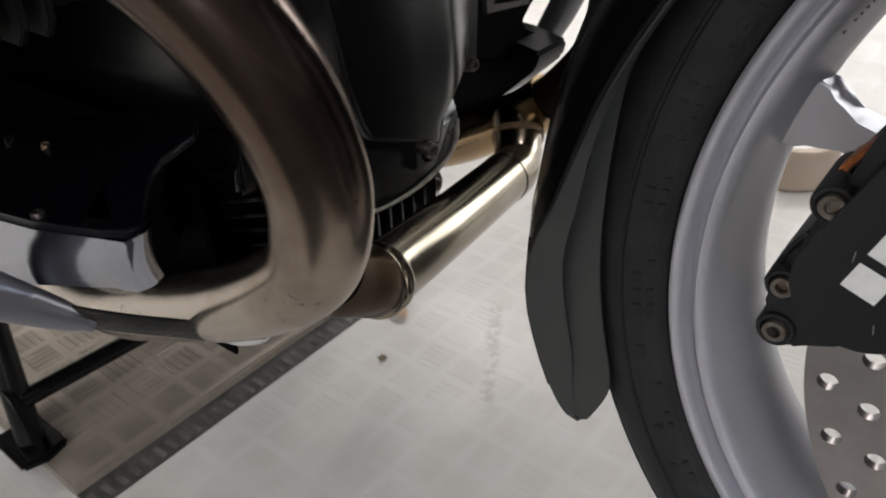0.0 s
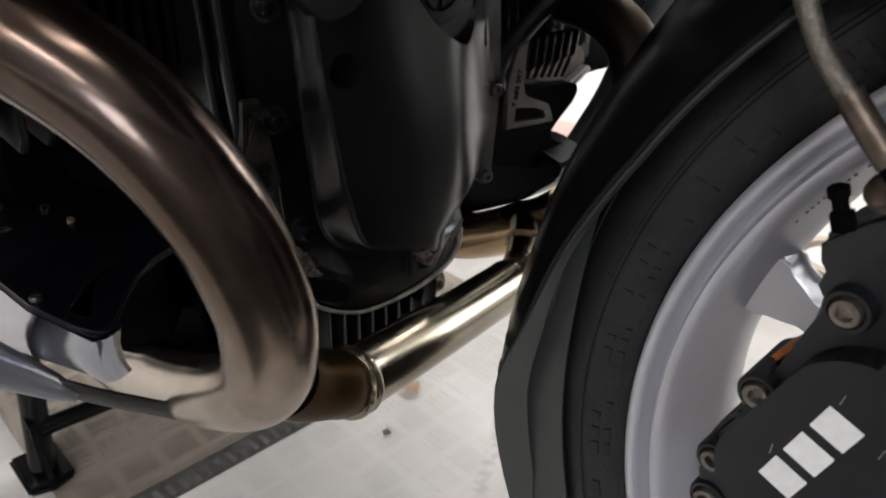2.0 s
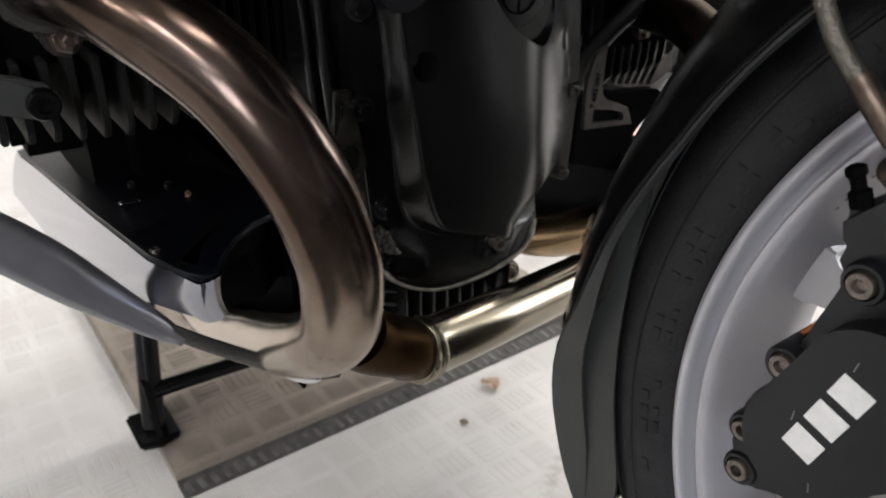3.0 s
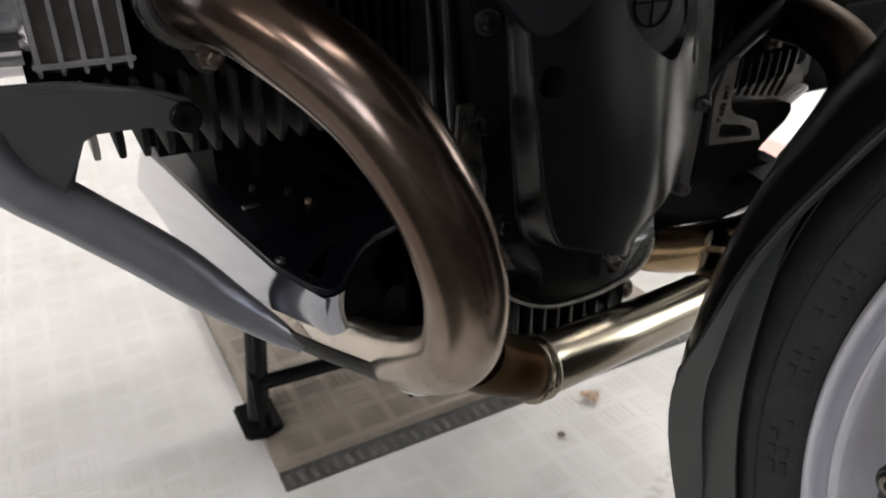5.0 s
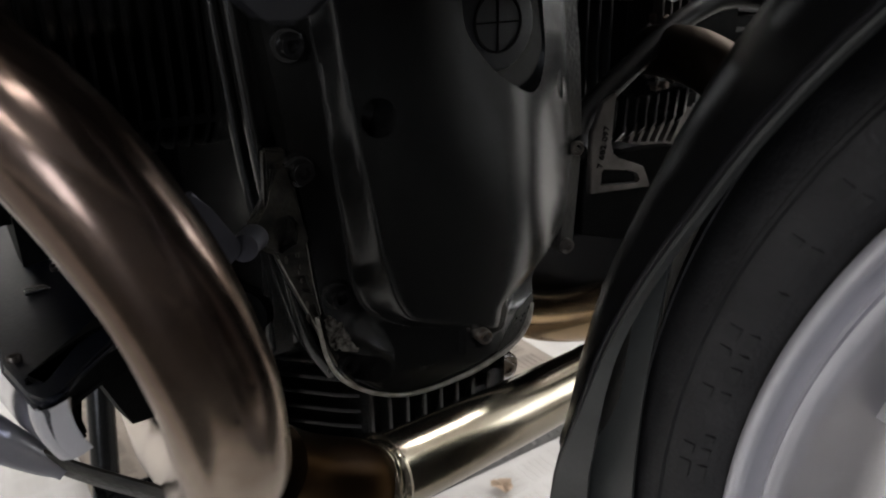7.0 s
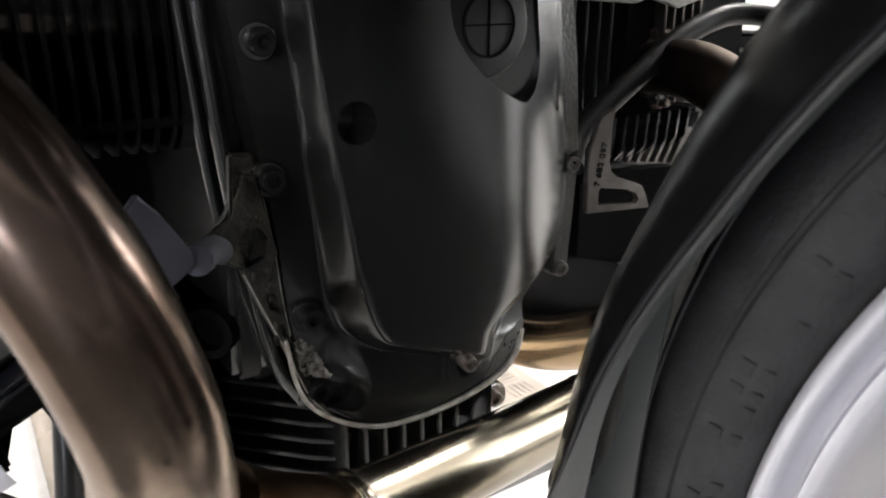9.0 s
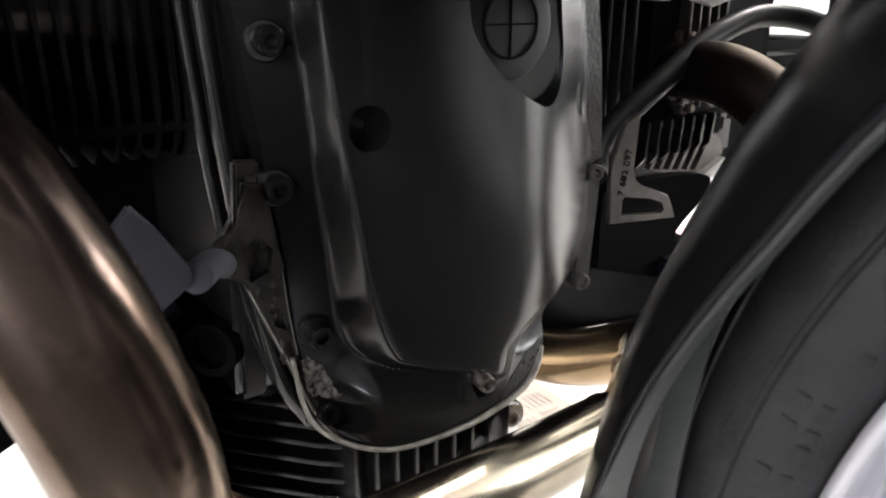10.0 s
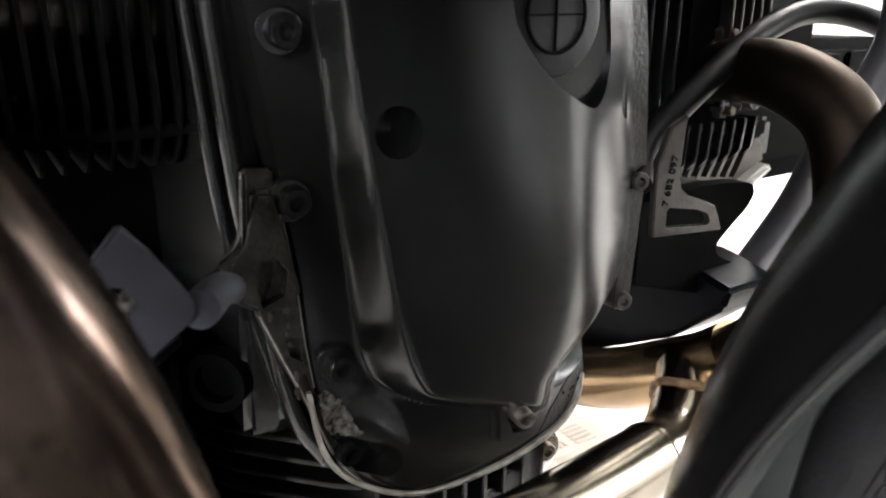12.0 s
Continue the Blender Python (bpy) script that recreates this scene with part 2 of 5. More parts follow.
# burnt oxide films stay brown towards the edge of the tube
for m, tint in ((M_BROWN, (0.54, 0.495, 0.46)), (M_SOOT, (0.75, 0.71, 0.67)), (M_PIPE, (0.95, 0.91, 0.88))):
    m.node_tree.nodes["Principled BSDF"].inputs["Specular Tint"].default_value = (*tint, 1)
M_WINDOW_GLOW = lamp_material("window_glow", (0.95, 0.98, 1.0), 1.5)
M_LAMP = lamp_material("lamp_tube", (1.0, 0.953, 0.925), 6.0)

# ---- mesh helpers ----
V = Vector


def mesh_of(name, bm, mat, smooth=40):
    me = bpy.data.meshes.new(name)
    bmesh.ops.recalc_face_normals(bm, faces=bm.faces[:])
    for f in bm.faces:
        f.smooth = True
    bm.to_mesh(me)
    bm.free()
    me.materials.append(mat)
    me.set_sharp_from_angle(angle=radians(smooth))
    return me


def part(name, bm, mat, parent, label="", smooth=40):
    ob = new(name, mesh_of(name, bm, mat, smooth))
    ob.parent = parent
    if parent is not None and parent.type == "EMPTY":
        ob.matrix_parent_inverse = parent.matrix_basis.inverted()
    if label:
        ob["label"] = label
    return ob


def spline(points, n=10):
    """A smooth line through the points."""
    p = [V(q) for q in points]
    p = [2 * p[0] - p[1]] + p + [2 * p[-1] - p[-2]]
    out = []
    for i in range(1, len(p) - 2):
        a, b, c, d = p[i - 1:i + 3]
        for k in range(n):
            s = k / n
            out.append(0.5 * (2 * b + (c - a) * s + (2 * a - 5 * b + 4 * c - d) * s * s + (3 * b - a - 3 * c + d) * s ** 3))
    out.append(p[-2])
    return out


def add_tube(bm, line, radius, seg=24, caps=True):
    """A tube along a line; radius is a number or one for each point."""
    n = len(line)
    rad = radius if isinstance(radius, (list, tuple)) else [radius] * n
    t = [(line[min(i + 1, n - 1)] - line[max(i - 1, 0)]).normalized() for i in range(n)]
    side = t[0].orthogonal().normalized()
    rings = []
    for i in range(n):
        side = (side - t[i] * side.dot(t[i])).normalized()
        up = t[i].cross(side)
        rings.append([bm.verts.new(line[i] + rad[i] * (math.cos(2 * math.pi * k / seg) * side + math.sin(2 * math.pi * k / seg) * up)) for k in range(seg)])
    for a, b in zip(rings, rings[1:]):
        for k in range(seg):
            bm.faces.new((a[k], a[(k + 1) % seg], b[(k + 1) % seg], b[k]))
    if caps:
        bm.faces.new(rings[0][::-1])
        bm.faces.new(rings[-1])
    return bm


def tube(points, radius, n=10, seg=24, smooth=True):
    line = spline(points, n) if smooth else [V(p) for p in points]
    return add_tube(bmesh.new(), line, radius, seg)


def lathe(profile, centre, axis=(0, 1, 0), seg=96, closed=False, bm=None):
    """Turns a profile of (radius, along) round an axis."""
    bm = bm or bmesh.new()
    ax = V(axis).normalized()
    u = ax.orthogonal().normalized()
    w = ax.cross(u)
    c = V(centre)
    rings = []
    for r, h in profile:
        rings.append([bm.verts.new(c + ax * h + r * (math.cos(2 * math.pi * k / seg) * u + math.sin(2 * math.pi * k / seg) * w)) for k in range(seg)])
    pairs = list(zip(rings, rings[1:])) + ([(rings[-1], rings[0])] if closed else [])
    for a, b in pairs:
        for k in range(seg):
            bm.faces.new((a[k], a[(k + 1) % seg], b[(k + 1) % seg], b[k]))
    if not closed:
        bm.faces.new(rings[0][::-1])
        bm.faces.new(rings[-1])
    return bm


def slab(outline, depth, frame_m, bevel=0.0, bm=None, seg=2):
    """A plate: an outline in the plane of frame_m, drawn out along its z, with bevelled edges."""
    own = bmesh.new()
    a = [own.verts.new(frame_m @ V((x, y, 0))) for x, y in outline]
    b = [own.verts.new(frame_m @ V((x, y, depth))) for x, y in outline]
    own.faces.new(a[::-1])
    own.faces.new(b)
    for i in range(len(a)):
        j = (i + 1) % len(a)
        own.faces.new((a[i], a[j], b[j], b[i]))
    if bevel:
        bmesh.ops.bevel(own, geom=own.edges[:], offset=bevel, segments=seg, affect="EDGES", clamp_overlap=True)
    if bm is None:
        return own
    return merge(bm, own)


def merge(bm, other):
    me = bpy.data.meshes.new("join")
    other.to_mesh(me)
    other.free()
    bm.from_mesh(me)
    bpy.data.meshes.remove(me)
    return bm


def block(x0, x1, y0, y1, z0, z1, bevel=0.002, m=None, bm=None):
    return slab([(x0, y0), (x1, y0), (x1, y1), (x0, y1)], z1 - z0, (m or Matrix()) @ Matrix.Translation((0, 0, z0)), bevel, bm)


def on_side(y):
    """A frame whose x is the bike's x and whose y is up; depth goes towards the bike's right side."""
    return Matrix(((1, 0, 0, 0), (0, 0, -1, y), (0, 1, 0, 0), (0, 0, 0, 1)))


def on_front(x):
    """A frame whose x is the bike's y and whose y is up; depth goes forwards."""
    return Matrix(((0, 0, 1, x), (1, 0, 0, 0), (0, 1, 0, 0), (0, 0, 0, 1)))


def axis_bolt(at, axis, r, h, socket=0.5, seg=20):
    """A round bolt head with a socket."""
    prof = [(r * 1.0, -0.002), (r, h * 0.8), (r * 0.88, h), (r * socket, h), (r * socket * 0.95, h * 0.4), (0.0004, h * 0.35)]
    return lathe(prof, at, axis, seg)


def cut(bm, cutter):
    """bm with the solid cutter taken away."""
    obs = []
    for b in (bm, cutter):
        bmesh.ops.recalc_face_normals(b, faces=b.faces[:])
        me = bpy.data.meshes.new("tmp")
        b.to_mesh(me)
        b.free()
        obs.append(new("tmp", me))
    mod = obs[0].modifiers.new("cut", "BOOLEAN")
    mod.object, mod.operation, mod.solver = obs[1], "DIFFERENCE", "EXACT"
    bpy.context.view_layer.update()
    got = bpy.data.meshes.new_from_object(obs[0].evaluated_get(bpy.context.evaluated_depsgraph_get()))
    out = bmesh.new()
    out.from_mesh(got)
    for o in obs:
        m = o.data
        bpy.data.objects.remove(o)
        bpy.data.meshes.remove(m)
    bpy.data.meshes.remove(got)
    return out


def rod(a, b, r, seg=20, bm=None):
    return add_tube(bm or bmesh.new(), [V(a), (V(a) + V(b)) / 2, V(b)], r, seg)


def smoothstep(a, b, v):
    s = min(1.0, max(0.0, (v - a) / (b - a)))
    return s * s * (3 - 2 * s)


def crisp(a, b, v):
    """A straight rise from 0 to 1 with short rounded ends."""
    s, e = (v - a) / (b - a), 0.10
    return 0.5 * (math.sqrt(s * s + e * e) - math.sqrt((s - 1) ** 2 + e * e) + 1) if -3 < s < 4 else (0.0 if s < 0 else 1.0)


def between(table, v):
    """Straight lines through rows of (v, value)."""
    for (a, p), (b, q) in zip(table, table[1:]):
        if v <= b:
            return p + (q - p) * max(0.0, (v - a) / (b - a))
    return table[-1][1]


def eased(table, v):
    """A smooth curve through rows of (v, value)."""
    if v <= table[0][0] or v >= table[-1][0]:
        return table[0][1] if v <= table[0][0] else table[-1][1]
    i = next(k for k in range(len(table) - 1) if v <= table[k + 1][0])
    (a, p), (b, q) = table[i], table[i + 1]
    before, after = table[max(i - 1, 0)], table[min(i + 2, len(table) - 1)]
    m0, m1 = (q - before[1]) / (b - before[0]), (after[1] - p) / (after[0] - a)
    s, w = (v - a) / (b - a), b - a
    return (2 * s ** 3 - 3 * s * s + 1) * p + (s ** 3 - 2 * s * s + s) * w * m0 + (3 * s * s - 2 * s ** 3) * q + (s ** 3 - s * s) * w * m1


def mirrored(points, y0):
    return [(x, 2 * y0 - y, z) for x, y, z in points]


def tread(x0, x1, y0, y1, z, cell, bar, high, keep=None):
    """Raised tread bars, five to a square, lying by turns along and across."""
    verts, faces = [], []
    nx, ny = int((x1 - x0) / cell), int((y1 - y0) / cell)
    for i in range(nx):
        for j in range(ny):
            cx, cy = x0 + (i + 0.5) * cell, y0 + (j + 0.5) * cell
            if keep and not keep(cx, cy):
                continue
            for k in range(-2, 3):
                off, half, w = k * cell * 0.19, cell * 0.43, bar / 2
                if (i + j) % 2:
                    q = [(cx - half, cy + off), (cx - half * 0.9, cy + off - w), (cx + half * 0.9, cy + off - w), (cx + half, cy + off), (cx + half * 0.9, cy + off + w), (cx - half * 0.9, cy + off + w)]
                else:
                    q = [(cx + off, cy - half), (cx + off + w, cy - half * 0.9), (cx + off + w, cy + half * 0.9), (cx + off, cy + half), (cx + off - w, cy + half * 0.9), (cx + off - w, cy - half * 0.9)]
                mx, my = cx + (0 if (i + j) % 2 else off), cy + (off if (i + j) % 2 else 0)
                n = len(verts)
                verts += [(x, y, z - 0.0005) for x, y in q]
                verts += [(mx + (x - mx) * 0.80, my + (y - my) * 0.80, z + high) for x, y in q]
                faces.append([n + 6 + a for a in range(6)])
                faces += [[n + a, n + (a + 1) % 6, n + 6 + (a + 1) % 6, n + 6 + a] for a in range(6)]
    me = bpy.data.meshes.new("tread")
    me.from_pydata(verts, [], faces)
    return me


# ---- floor and room ----
def build_room():
    bm = block(-7, EAST, -5, 5, -0.2, 0, 0)
    floor = tagged(part("floor", bm, M_FLOOR, None), "pale painted metal tread plate floor", "floor", kind="structure")
    me = tread(-1.9, 0.3, -1.1, 1.1, 0.0, 0.044, 0.0086, 0.0002)
    me.materials.append(M_FLOOR)
    bars = new("tread_pattern", me)
    bars.parent = floor
    tagged(bars, "raised tread bars of the pale floor", kind="stuff")
    # unseen north window with a glowing backdrop, added to brighten the left side
    x0, x1, z0, z1 = ADDED_WINDOW
    north = block(-7, EAST, 5, 5.15, 0, CEILING, 0)
    north = cut(north, block(x0, x1, 4.9, 5.3, z0, z1, 0))
    tagged(part("wall_north", north, M_WALL, None), "plain pale painted workshop wall", "wall", kind="structure")
    win = new("window_1")
    win.matrix_basis = pose((x0 + x1) / 2, 5.07, z0)
    for a, b in ((x0, x0 + 0.05), (x1 - 0.05, x1), ((x0 + x1) / 2 - 0.03, (x0 + x1) / 2 + 0.03)):
        part("window_frame", block(a, b, 5.03, 5.11, z0, z1, 0.004), M_WHITE, win)
    for a, b in ((z0, z0 + 0.05), (z1 - 0.05, z1)):
        part("window_frame", block(x0 + 0.05, x1 - 0.05, 5.035, 5.105, a, b, 0.004), M_WHITE, win)
    tagged(win, "wide unseen window added to light the left side", "window", kind="structure")
    day = bpy.data.lights.new("window_light", "AREA")
    day.shape, day.size, day.size_y, day.energy, day.color = "RECTANGLE", x1 - x0 - 0.1, z1 - z0 - 0.1, 13.0, (1.0, 0.98, 0.97)
    glow = new("window_light", day)
    glow.matrix_basis = pose((x0 + x1) / 2, 5.02, (z0 + z1) / 2, 90, 0, 180)
    tagged(part("backdrop", block(x0 - 1, x1 + 1, 5.6, 5.65, z0 - 0.6, z1 + 0.8, 0), M_WINDOW_GLOW, None), "glowing sheet behind the added window", "sky", kind="structure")
    # unseen east window, added to give the header pipe its cool highlight
    y0, y1, z0, z1 = ADDED_SIDE_WINDOW
    east = cut(block(EAST, EAST + 0.15, -5, 5, 0, CEILING, 0), block(EAST - 0.1, EAST + 0.3, y0, y1, z0, z1, 0))
    tagged(part("wall_east", east, M_GREYWALL, None), "plain unseen wall, grey to dim reflections", "wall", kind="structure")
    win = new("window_2")
    win.matrix_basis = pose(EAST + 0.07, (y0 + y1) / 2, z0)
    for a, b in ((y0, y0 + 0.05), (y1 - 0.05, y1), ((y0 + y1) / 2 - 0.06, (y0 + y1) / 2 + 0.06)):
        part("window_frame", block(EAST + 0.03, EAST + 0.11, a, b, z0, z1, 0.004), M_WHITE, win)
    for a, b in ((z0, z0 + 0.05), (z1 - 0.05, z1)):
        part("window_frame", block(EAST + 0.035, EAST + 0.105, y0 + 0.05, y1 - 0.05, a, b, 0.004), M_WHITE, win)
    tagged(win, "unseen cool window added for the header pipe highlight", "window", kind="structure")
    for a, b in ((y0 + 0.05, (y0 + y1) / 2 - 0.06), ((y0 + y1) / 2 + 0.06, y1 - 0.05)):
        day = bpy.data.lights.new("window_light", "AREA")
        day.shape, day.size, day.size_y, day.energy, day.color = "RECTANGLE", z1 - z0 - 0.1, b - a, SIDE_LIGHT, (0.80, 0.86, 1.0)
        new("window_light", day).matrix_basis = pose(EAST + 0.02, (a + b) / 2, (z0 + z1) / 2, 0, 90, 0)
    tagged(part("backdrop", block(EAST + 0.6, EAST + 0.65, y0 - 1, y1 + 1, z0 - 0.6, z1 + 0.8, 0), M_WINDOW_GLOW, None), "glowing sheet behind the added window", "sky", kind="structure")
    for name, b in (("wall_south", (-7, EAST, -5.15, -5, 0, CEILING)),
                    ("wall_west", (-7.15, -7, -5, 5, 0, CEILING))):
        dim = name == "wall_south"
        tagged(part(name, block(*b, 0), M_GREYWALL if dim else M_WALL, None), "plain unseen wall, grey to dim reflections" if dim else "plain pale painted workshop wall", "wall", kind="structure")
    tagged(part("ceiling", block(-7.15, EAST + 0.15, -5.15, 5.15, CEILING, CEILING + 0.15, 0), M_WALL, None), "plain pale ceiling", "ceiling", kind="structure")


def ceiling_lamp(x, y, turn, tubes):
    root = new("ceiling_lamp")
    m = pose(x, y, CEILING, 0, 0, turn)
    root.matrix_basis = m
    bm = slab([(-0.75, -0.09), (0.75, -0.09), (0.75, 0.09), (-0.75, 0.09)], 0.06, m @ Matrix.Translation((0, 0, -0.06)), 0.004)
    part("housing", bm, M_WHITE, root)
    for s in (-0.05, 0.05)[:tubes]:
        line = [m @ V((-0.7, s, -0.085)), m @ V((0, s, -0.085)), m @ V((0.7, s, -0.085))]
        part("tube", add_tube(bmesh.new(), line, 0.016, 12), M_LAMP, root, "glowing white fluorescent tube")
    light = bpy.data.lights.new("lamp_light", "AREA")
    light.shape, light.size, light.size_y = "RECTANGLE", 1.4, 0.035 * tubes
    light.energy, light.color = 8.6 * tubes, (1.0, 0.953, 0.925)
    glow = new("lamp_light", light)
    glow.matrix_basis = m @ Matrix.Translation((0, 0.0 if tubes > 1 else -0.05, -0.104))
    tagged(root, "white ceiling lamp with glowing fluorescent tubes" if tubes > 1 else "white ceiling lamp with one glowing fluorescent tube", "lamp", "ceiling lamps")


build_room()
for lamp in LAMPS:
    ceiling_lamp(*lamp)


# ---- plate under the stand, leaf and crumb ----
def build_plate():
    root = new("tread_plate")
    root.matrix_basis = pose(-0.95, 0.0, 0)
    part("sheet", block(-1.25, -0.698, -0.234, 0.36, 0, 0.018, 0.002), M_PLATE, root)
    me = tread(-1.23, -0.715, -0.225, 0.35, 0.018, 0.044, 0.0070, 0.0008)
    me.materials.append(M_PLATE)
    bars = new("tread_pattern", me)
    bars.parent = root
    bars.matrix_parent_inverse = root.matrix_basis.inverted()
    tagged(bars, "worn raised tread bars", kind="stuff")
    # dark ribbed strip stands in for the shade in front of the plate's edge
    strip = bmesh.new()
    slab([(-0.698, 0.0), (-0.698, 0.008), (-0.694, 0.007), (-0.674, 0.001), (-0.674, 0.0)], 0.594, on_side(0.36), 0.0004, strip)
    strip = part("edge_strip", strip, M_STRIP, root, "dark strip along the edge in place of its shade")
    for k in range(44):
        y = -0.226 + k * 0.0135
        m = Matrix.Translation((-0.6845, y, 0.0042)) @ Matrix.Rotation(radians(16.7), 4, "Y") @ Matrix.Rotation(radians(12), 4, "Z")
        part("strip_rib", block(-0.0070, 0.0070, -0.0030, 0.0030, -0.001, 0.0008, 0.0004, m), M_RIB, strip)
    tagged(root, "worn brown metal tread plate under the centre stand", "plate")


def build_litter():
    random.seed(4)
    bm = bmesh.new()
    c = bm.verts.new((0, 0, 0.004))
    ring = []
    for k in range(14):
        a = 2 * math.pi * k / 14
        r = 0.013 * (0.75 + 0.45 * random.random())
        ring.append(bm.verts.new((r * math.cos(a), 0.8 * r * math.sin(a), 0.003 + 0.004 * random.random())))
    for k in range(14):
        bm.faces.new((c, ring[k], ring[(k + 1) % 14]))
    bmesh.ops.solidify(bm, geom=bm.faces[:], thickness=0.0008)
    leaf = part("leaf", bm, M_LEAF, None)
    leaf.matrix_basis = pose(-0.640, 0.142, 0.0015, 0, 0, 20)
    tagged(leaf, "small dry brown leaf lying on the floor", "leaf")
    bm = bmesh.new()
    bmesh.ops.create_icosphere(bm, subdivisions=2, radius=0.0045)
    for v in bm.verts:
        v.co *= 0.7 + 0.6 * random.random()
        v.co.z *= 0.5
    crumb = part("crumb", bm, M_CRUMB, None)
    crumb.matrix_basis = pose(-0.603, 0.070, 0.003)
    tagged(crumb, "dark crumb of dirt lying on the floor", "dirt")


def build_floor_marks():
    bm = block(-1.32, -1.10, 1.02, 1.14, 0.0, 0.0016, 0)
    tagged(part("floor_tape", bm, M_TAPE, None), "faded red tape stuck on the pale floor", "tape")
    bm = lathe([(0.066, 0.0), (0.070, 0.004), (0.070, 0.060), (0.067, 0.064), (0.052, 0.064), (0.050, 0.060), (0.050, 0.052), (0.001, 0.052)], (-0.385, 0.770, 0.0), (0, 0, 1), 48)
    tub = part("round_tub", bm, M_PAD, None)
    part("lid", lathe([(0.049, 0.0), (0.048, 0.004), (0.001, 0.005)], (-0.385, 0.770, 0.0525), (0, 0, 1), 40), M_WHITE, tub, "white lid")
    tagged(tub, "low round beige tub standing on the floor", "tub")


def build_dark_sheet():
    # unseen dark sheet, added to dim reflections and the floor's bounce
    bm = slab([(-0.34, -3.2), (2.6, -3.2), (2.6, 1.9), (0.07, 1.9), (0.07, -0.42), (-0.34, -0.42)], 0.004, Matrix.Identity(4), 0.001)
    tagged(part("floor_mat", bm, M_SHEET, None), "unseen dark sheet added to dim reflections and bounce", "mat", kind="structure")


build_dark_sheet()
build_plate()
build_litter()
build_floor_marks()

# ---- the motorcycle ----
bike = new("motorcycle")
bike.matrix_basis = pose(-0.5, -0.035, 0)
tagged(bike, "black motorcycle with boxer engine standing on its centre stand", "motorcycle")
YE = -0.035          # middle plane of the engine
AXLE = V((0.0, -0.0055, 0.3285))


def wheel_at(r, deg, y):
    a = radians(deg)
    return AXLE + V((r * math.cos(a), y, r * math.sin(a)))


def build_wheel():
    half = [(0.2575, 0.0470), (0.2600, 0.0515), (0.2660, 0.0555), (0.2750, 0.0580), (0.2840, 0.0578), (0.2930, 0.0545), (0.3020, 0.0470), (0.3100, 0.0360), (0.3160, 0.0220), (0.3195, 0.0080)]
    tyre_prof = [(r, -y) for r, y in half] + half[::-1] + [(0.2520, 0.0440), (0.2480, 0.0380), (0.2500, 0.0), (0.2480, -0.0380), (0.2520, -0.0440)]
    tyre = part("tyre", lathe(tyre_prof, AXLE, seg=180, closed=True), M_RUBBER, bike, "black rubber tyre")
    ring = lathe([(0.3005, -0.0478), (0.3015, -0.0486), (0.3025, -0.0476), (0.3015, -0.0466)], AXLE, seg=180, closed=True)
    part("tread_edge", ring, M_SIDEWALL, tyre)
    ring = lathe([(0.2775, -0.0578), (0.2783, -0.0593), (0.2797, -0.0593), (0.2805, -0.0577), (0.2790, -0.0570)], AXLE, seg=180, closed=True)
    part("sidewall_ring", ring, M_SIDEWALL, tyre)
    # raised marks on the sidewall, too worn to read
    random.seed(7)
    deg = 112.0
    while deg < 252:
        wide = random.choice((0.8, 1.1, 1.5, 2.0))
        for r, half in ((0.2705, 0.0024), (0.2645, 0.0020)):
            if random.random() < 0.25:
                continue
            tilt = -0.36 if r < 0.268 else -0.20
            m = Matrix.Translation(AXLE) @ Matrix.Rotation(-radians(deg + wide / 2), 4, "Y") @ Matrix.Translation((r, -0.0544 if r < 0.268 else -0.0566, 0)) @ Matrix.Rotation(tilt, 4, "Z")
            w = 0.2705 * radians(wide) * 0.42
            part("sidewall_mark", block(-half, half, -0.0008, 0.0012, -w, w, 0.0003, m), M_SIDEWALL, tyre)
        deg += wide + random.choice((0.5, 0.6, 0.6, 3.5))
    rim_prof = [(0.2560, -0.0500), (0.2545, -0.0515), (0.2518, -0.0518), (0.2502, -0.0508), (0.2494, -0.0475), (0.2488, -0.0420), (0.2474, -0.0396), (0.2458, -0.0402), (0.2448, -0.0435), (0.2436, -0.0456), (0.2408, -0.0458),
                (0.2384, -0.0438), (0.2366, -0.0385), (0.2348, -0.0300), (0.2322, -0.0180), (0.2297, -0.0080), (0.2280, 0.0), (0.2277, 0.0100), (0.2288, 0.0200), (0.2330, 0.0340),
                (0.2385, 0.0432), (0.2462, 0.0480), (0.2515, 0.0518), (0.2560, 0.0500), (0.2520, 0.0440), (0.2480, 0.0380), (0.2420, 0.0300), (0.2385, 0.0200), (0.2355, 0.0),
                (0.2385, -0.0200), (0.2420, -0.0300), (0.2480, -0.0380), (0.2520, -0.0440)]
    rim = part("rim", lathe(rim_prof, AXLE, seg=180, closed=True), M_RIM, bike, "silver painted cast wheel rim", 50)
    part("hub", lathe([(0.03, -0.055), (0.045, -0.05), (0.045, -0.03), (0.035, 0.0), (0.045, 0.03), (0.045, 0.05), (0.03, 0.055)], AXLE, seg=48), M_RIM, rim)
    half = [(0.03, 0.022), (0.06, 0.016), (0.10, 0.0115), (0.15, 0.0085), (0.180, 0.0078), (0.196, 0.0072), (0.207, 0.0076), (0.2155, 0.0086), (0.2215, 0.0105), (0.2262, 0.0140), (0.2290, 0.0185), (0.2335, 0.0200)]
    out = half + [(x, -y) for x, y in half[::-1]]
    for k in range(5):
        m = Matrix.Translation(AXLE) @ Matrix.Rotation(-radians(162.5 + 72 * k), 4, "Y") @ on_side(0.008)
        part("spoke", slab(out, 0.020, m, 0.006, seg=4), M_RIM, rim)
    # a line of faint print inside the rim
    for k in range(16):
        if k % 5 == 4:
            continue
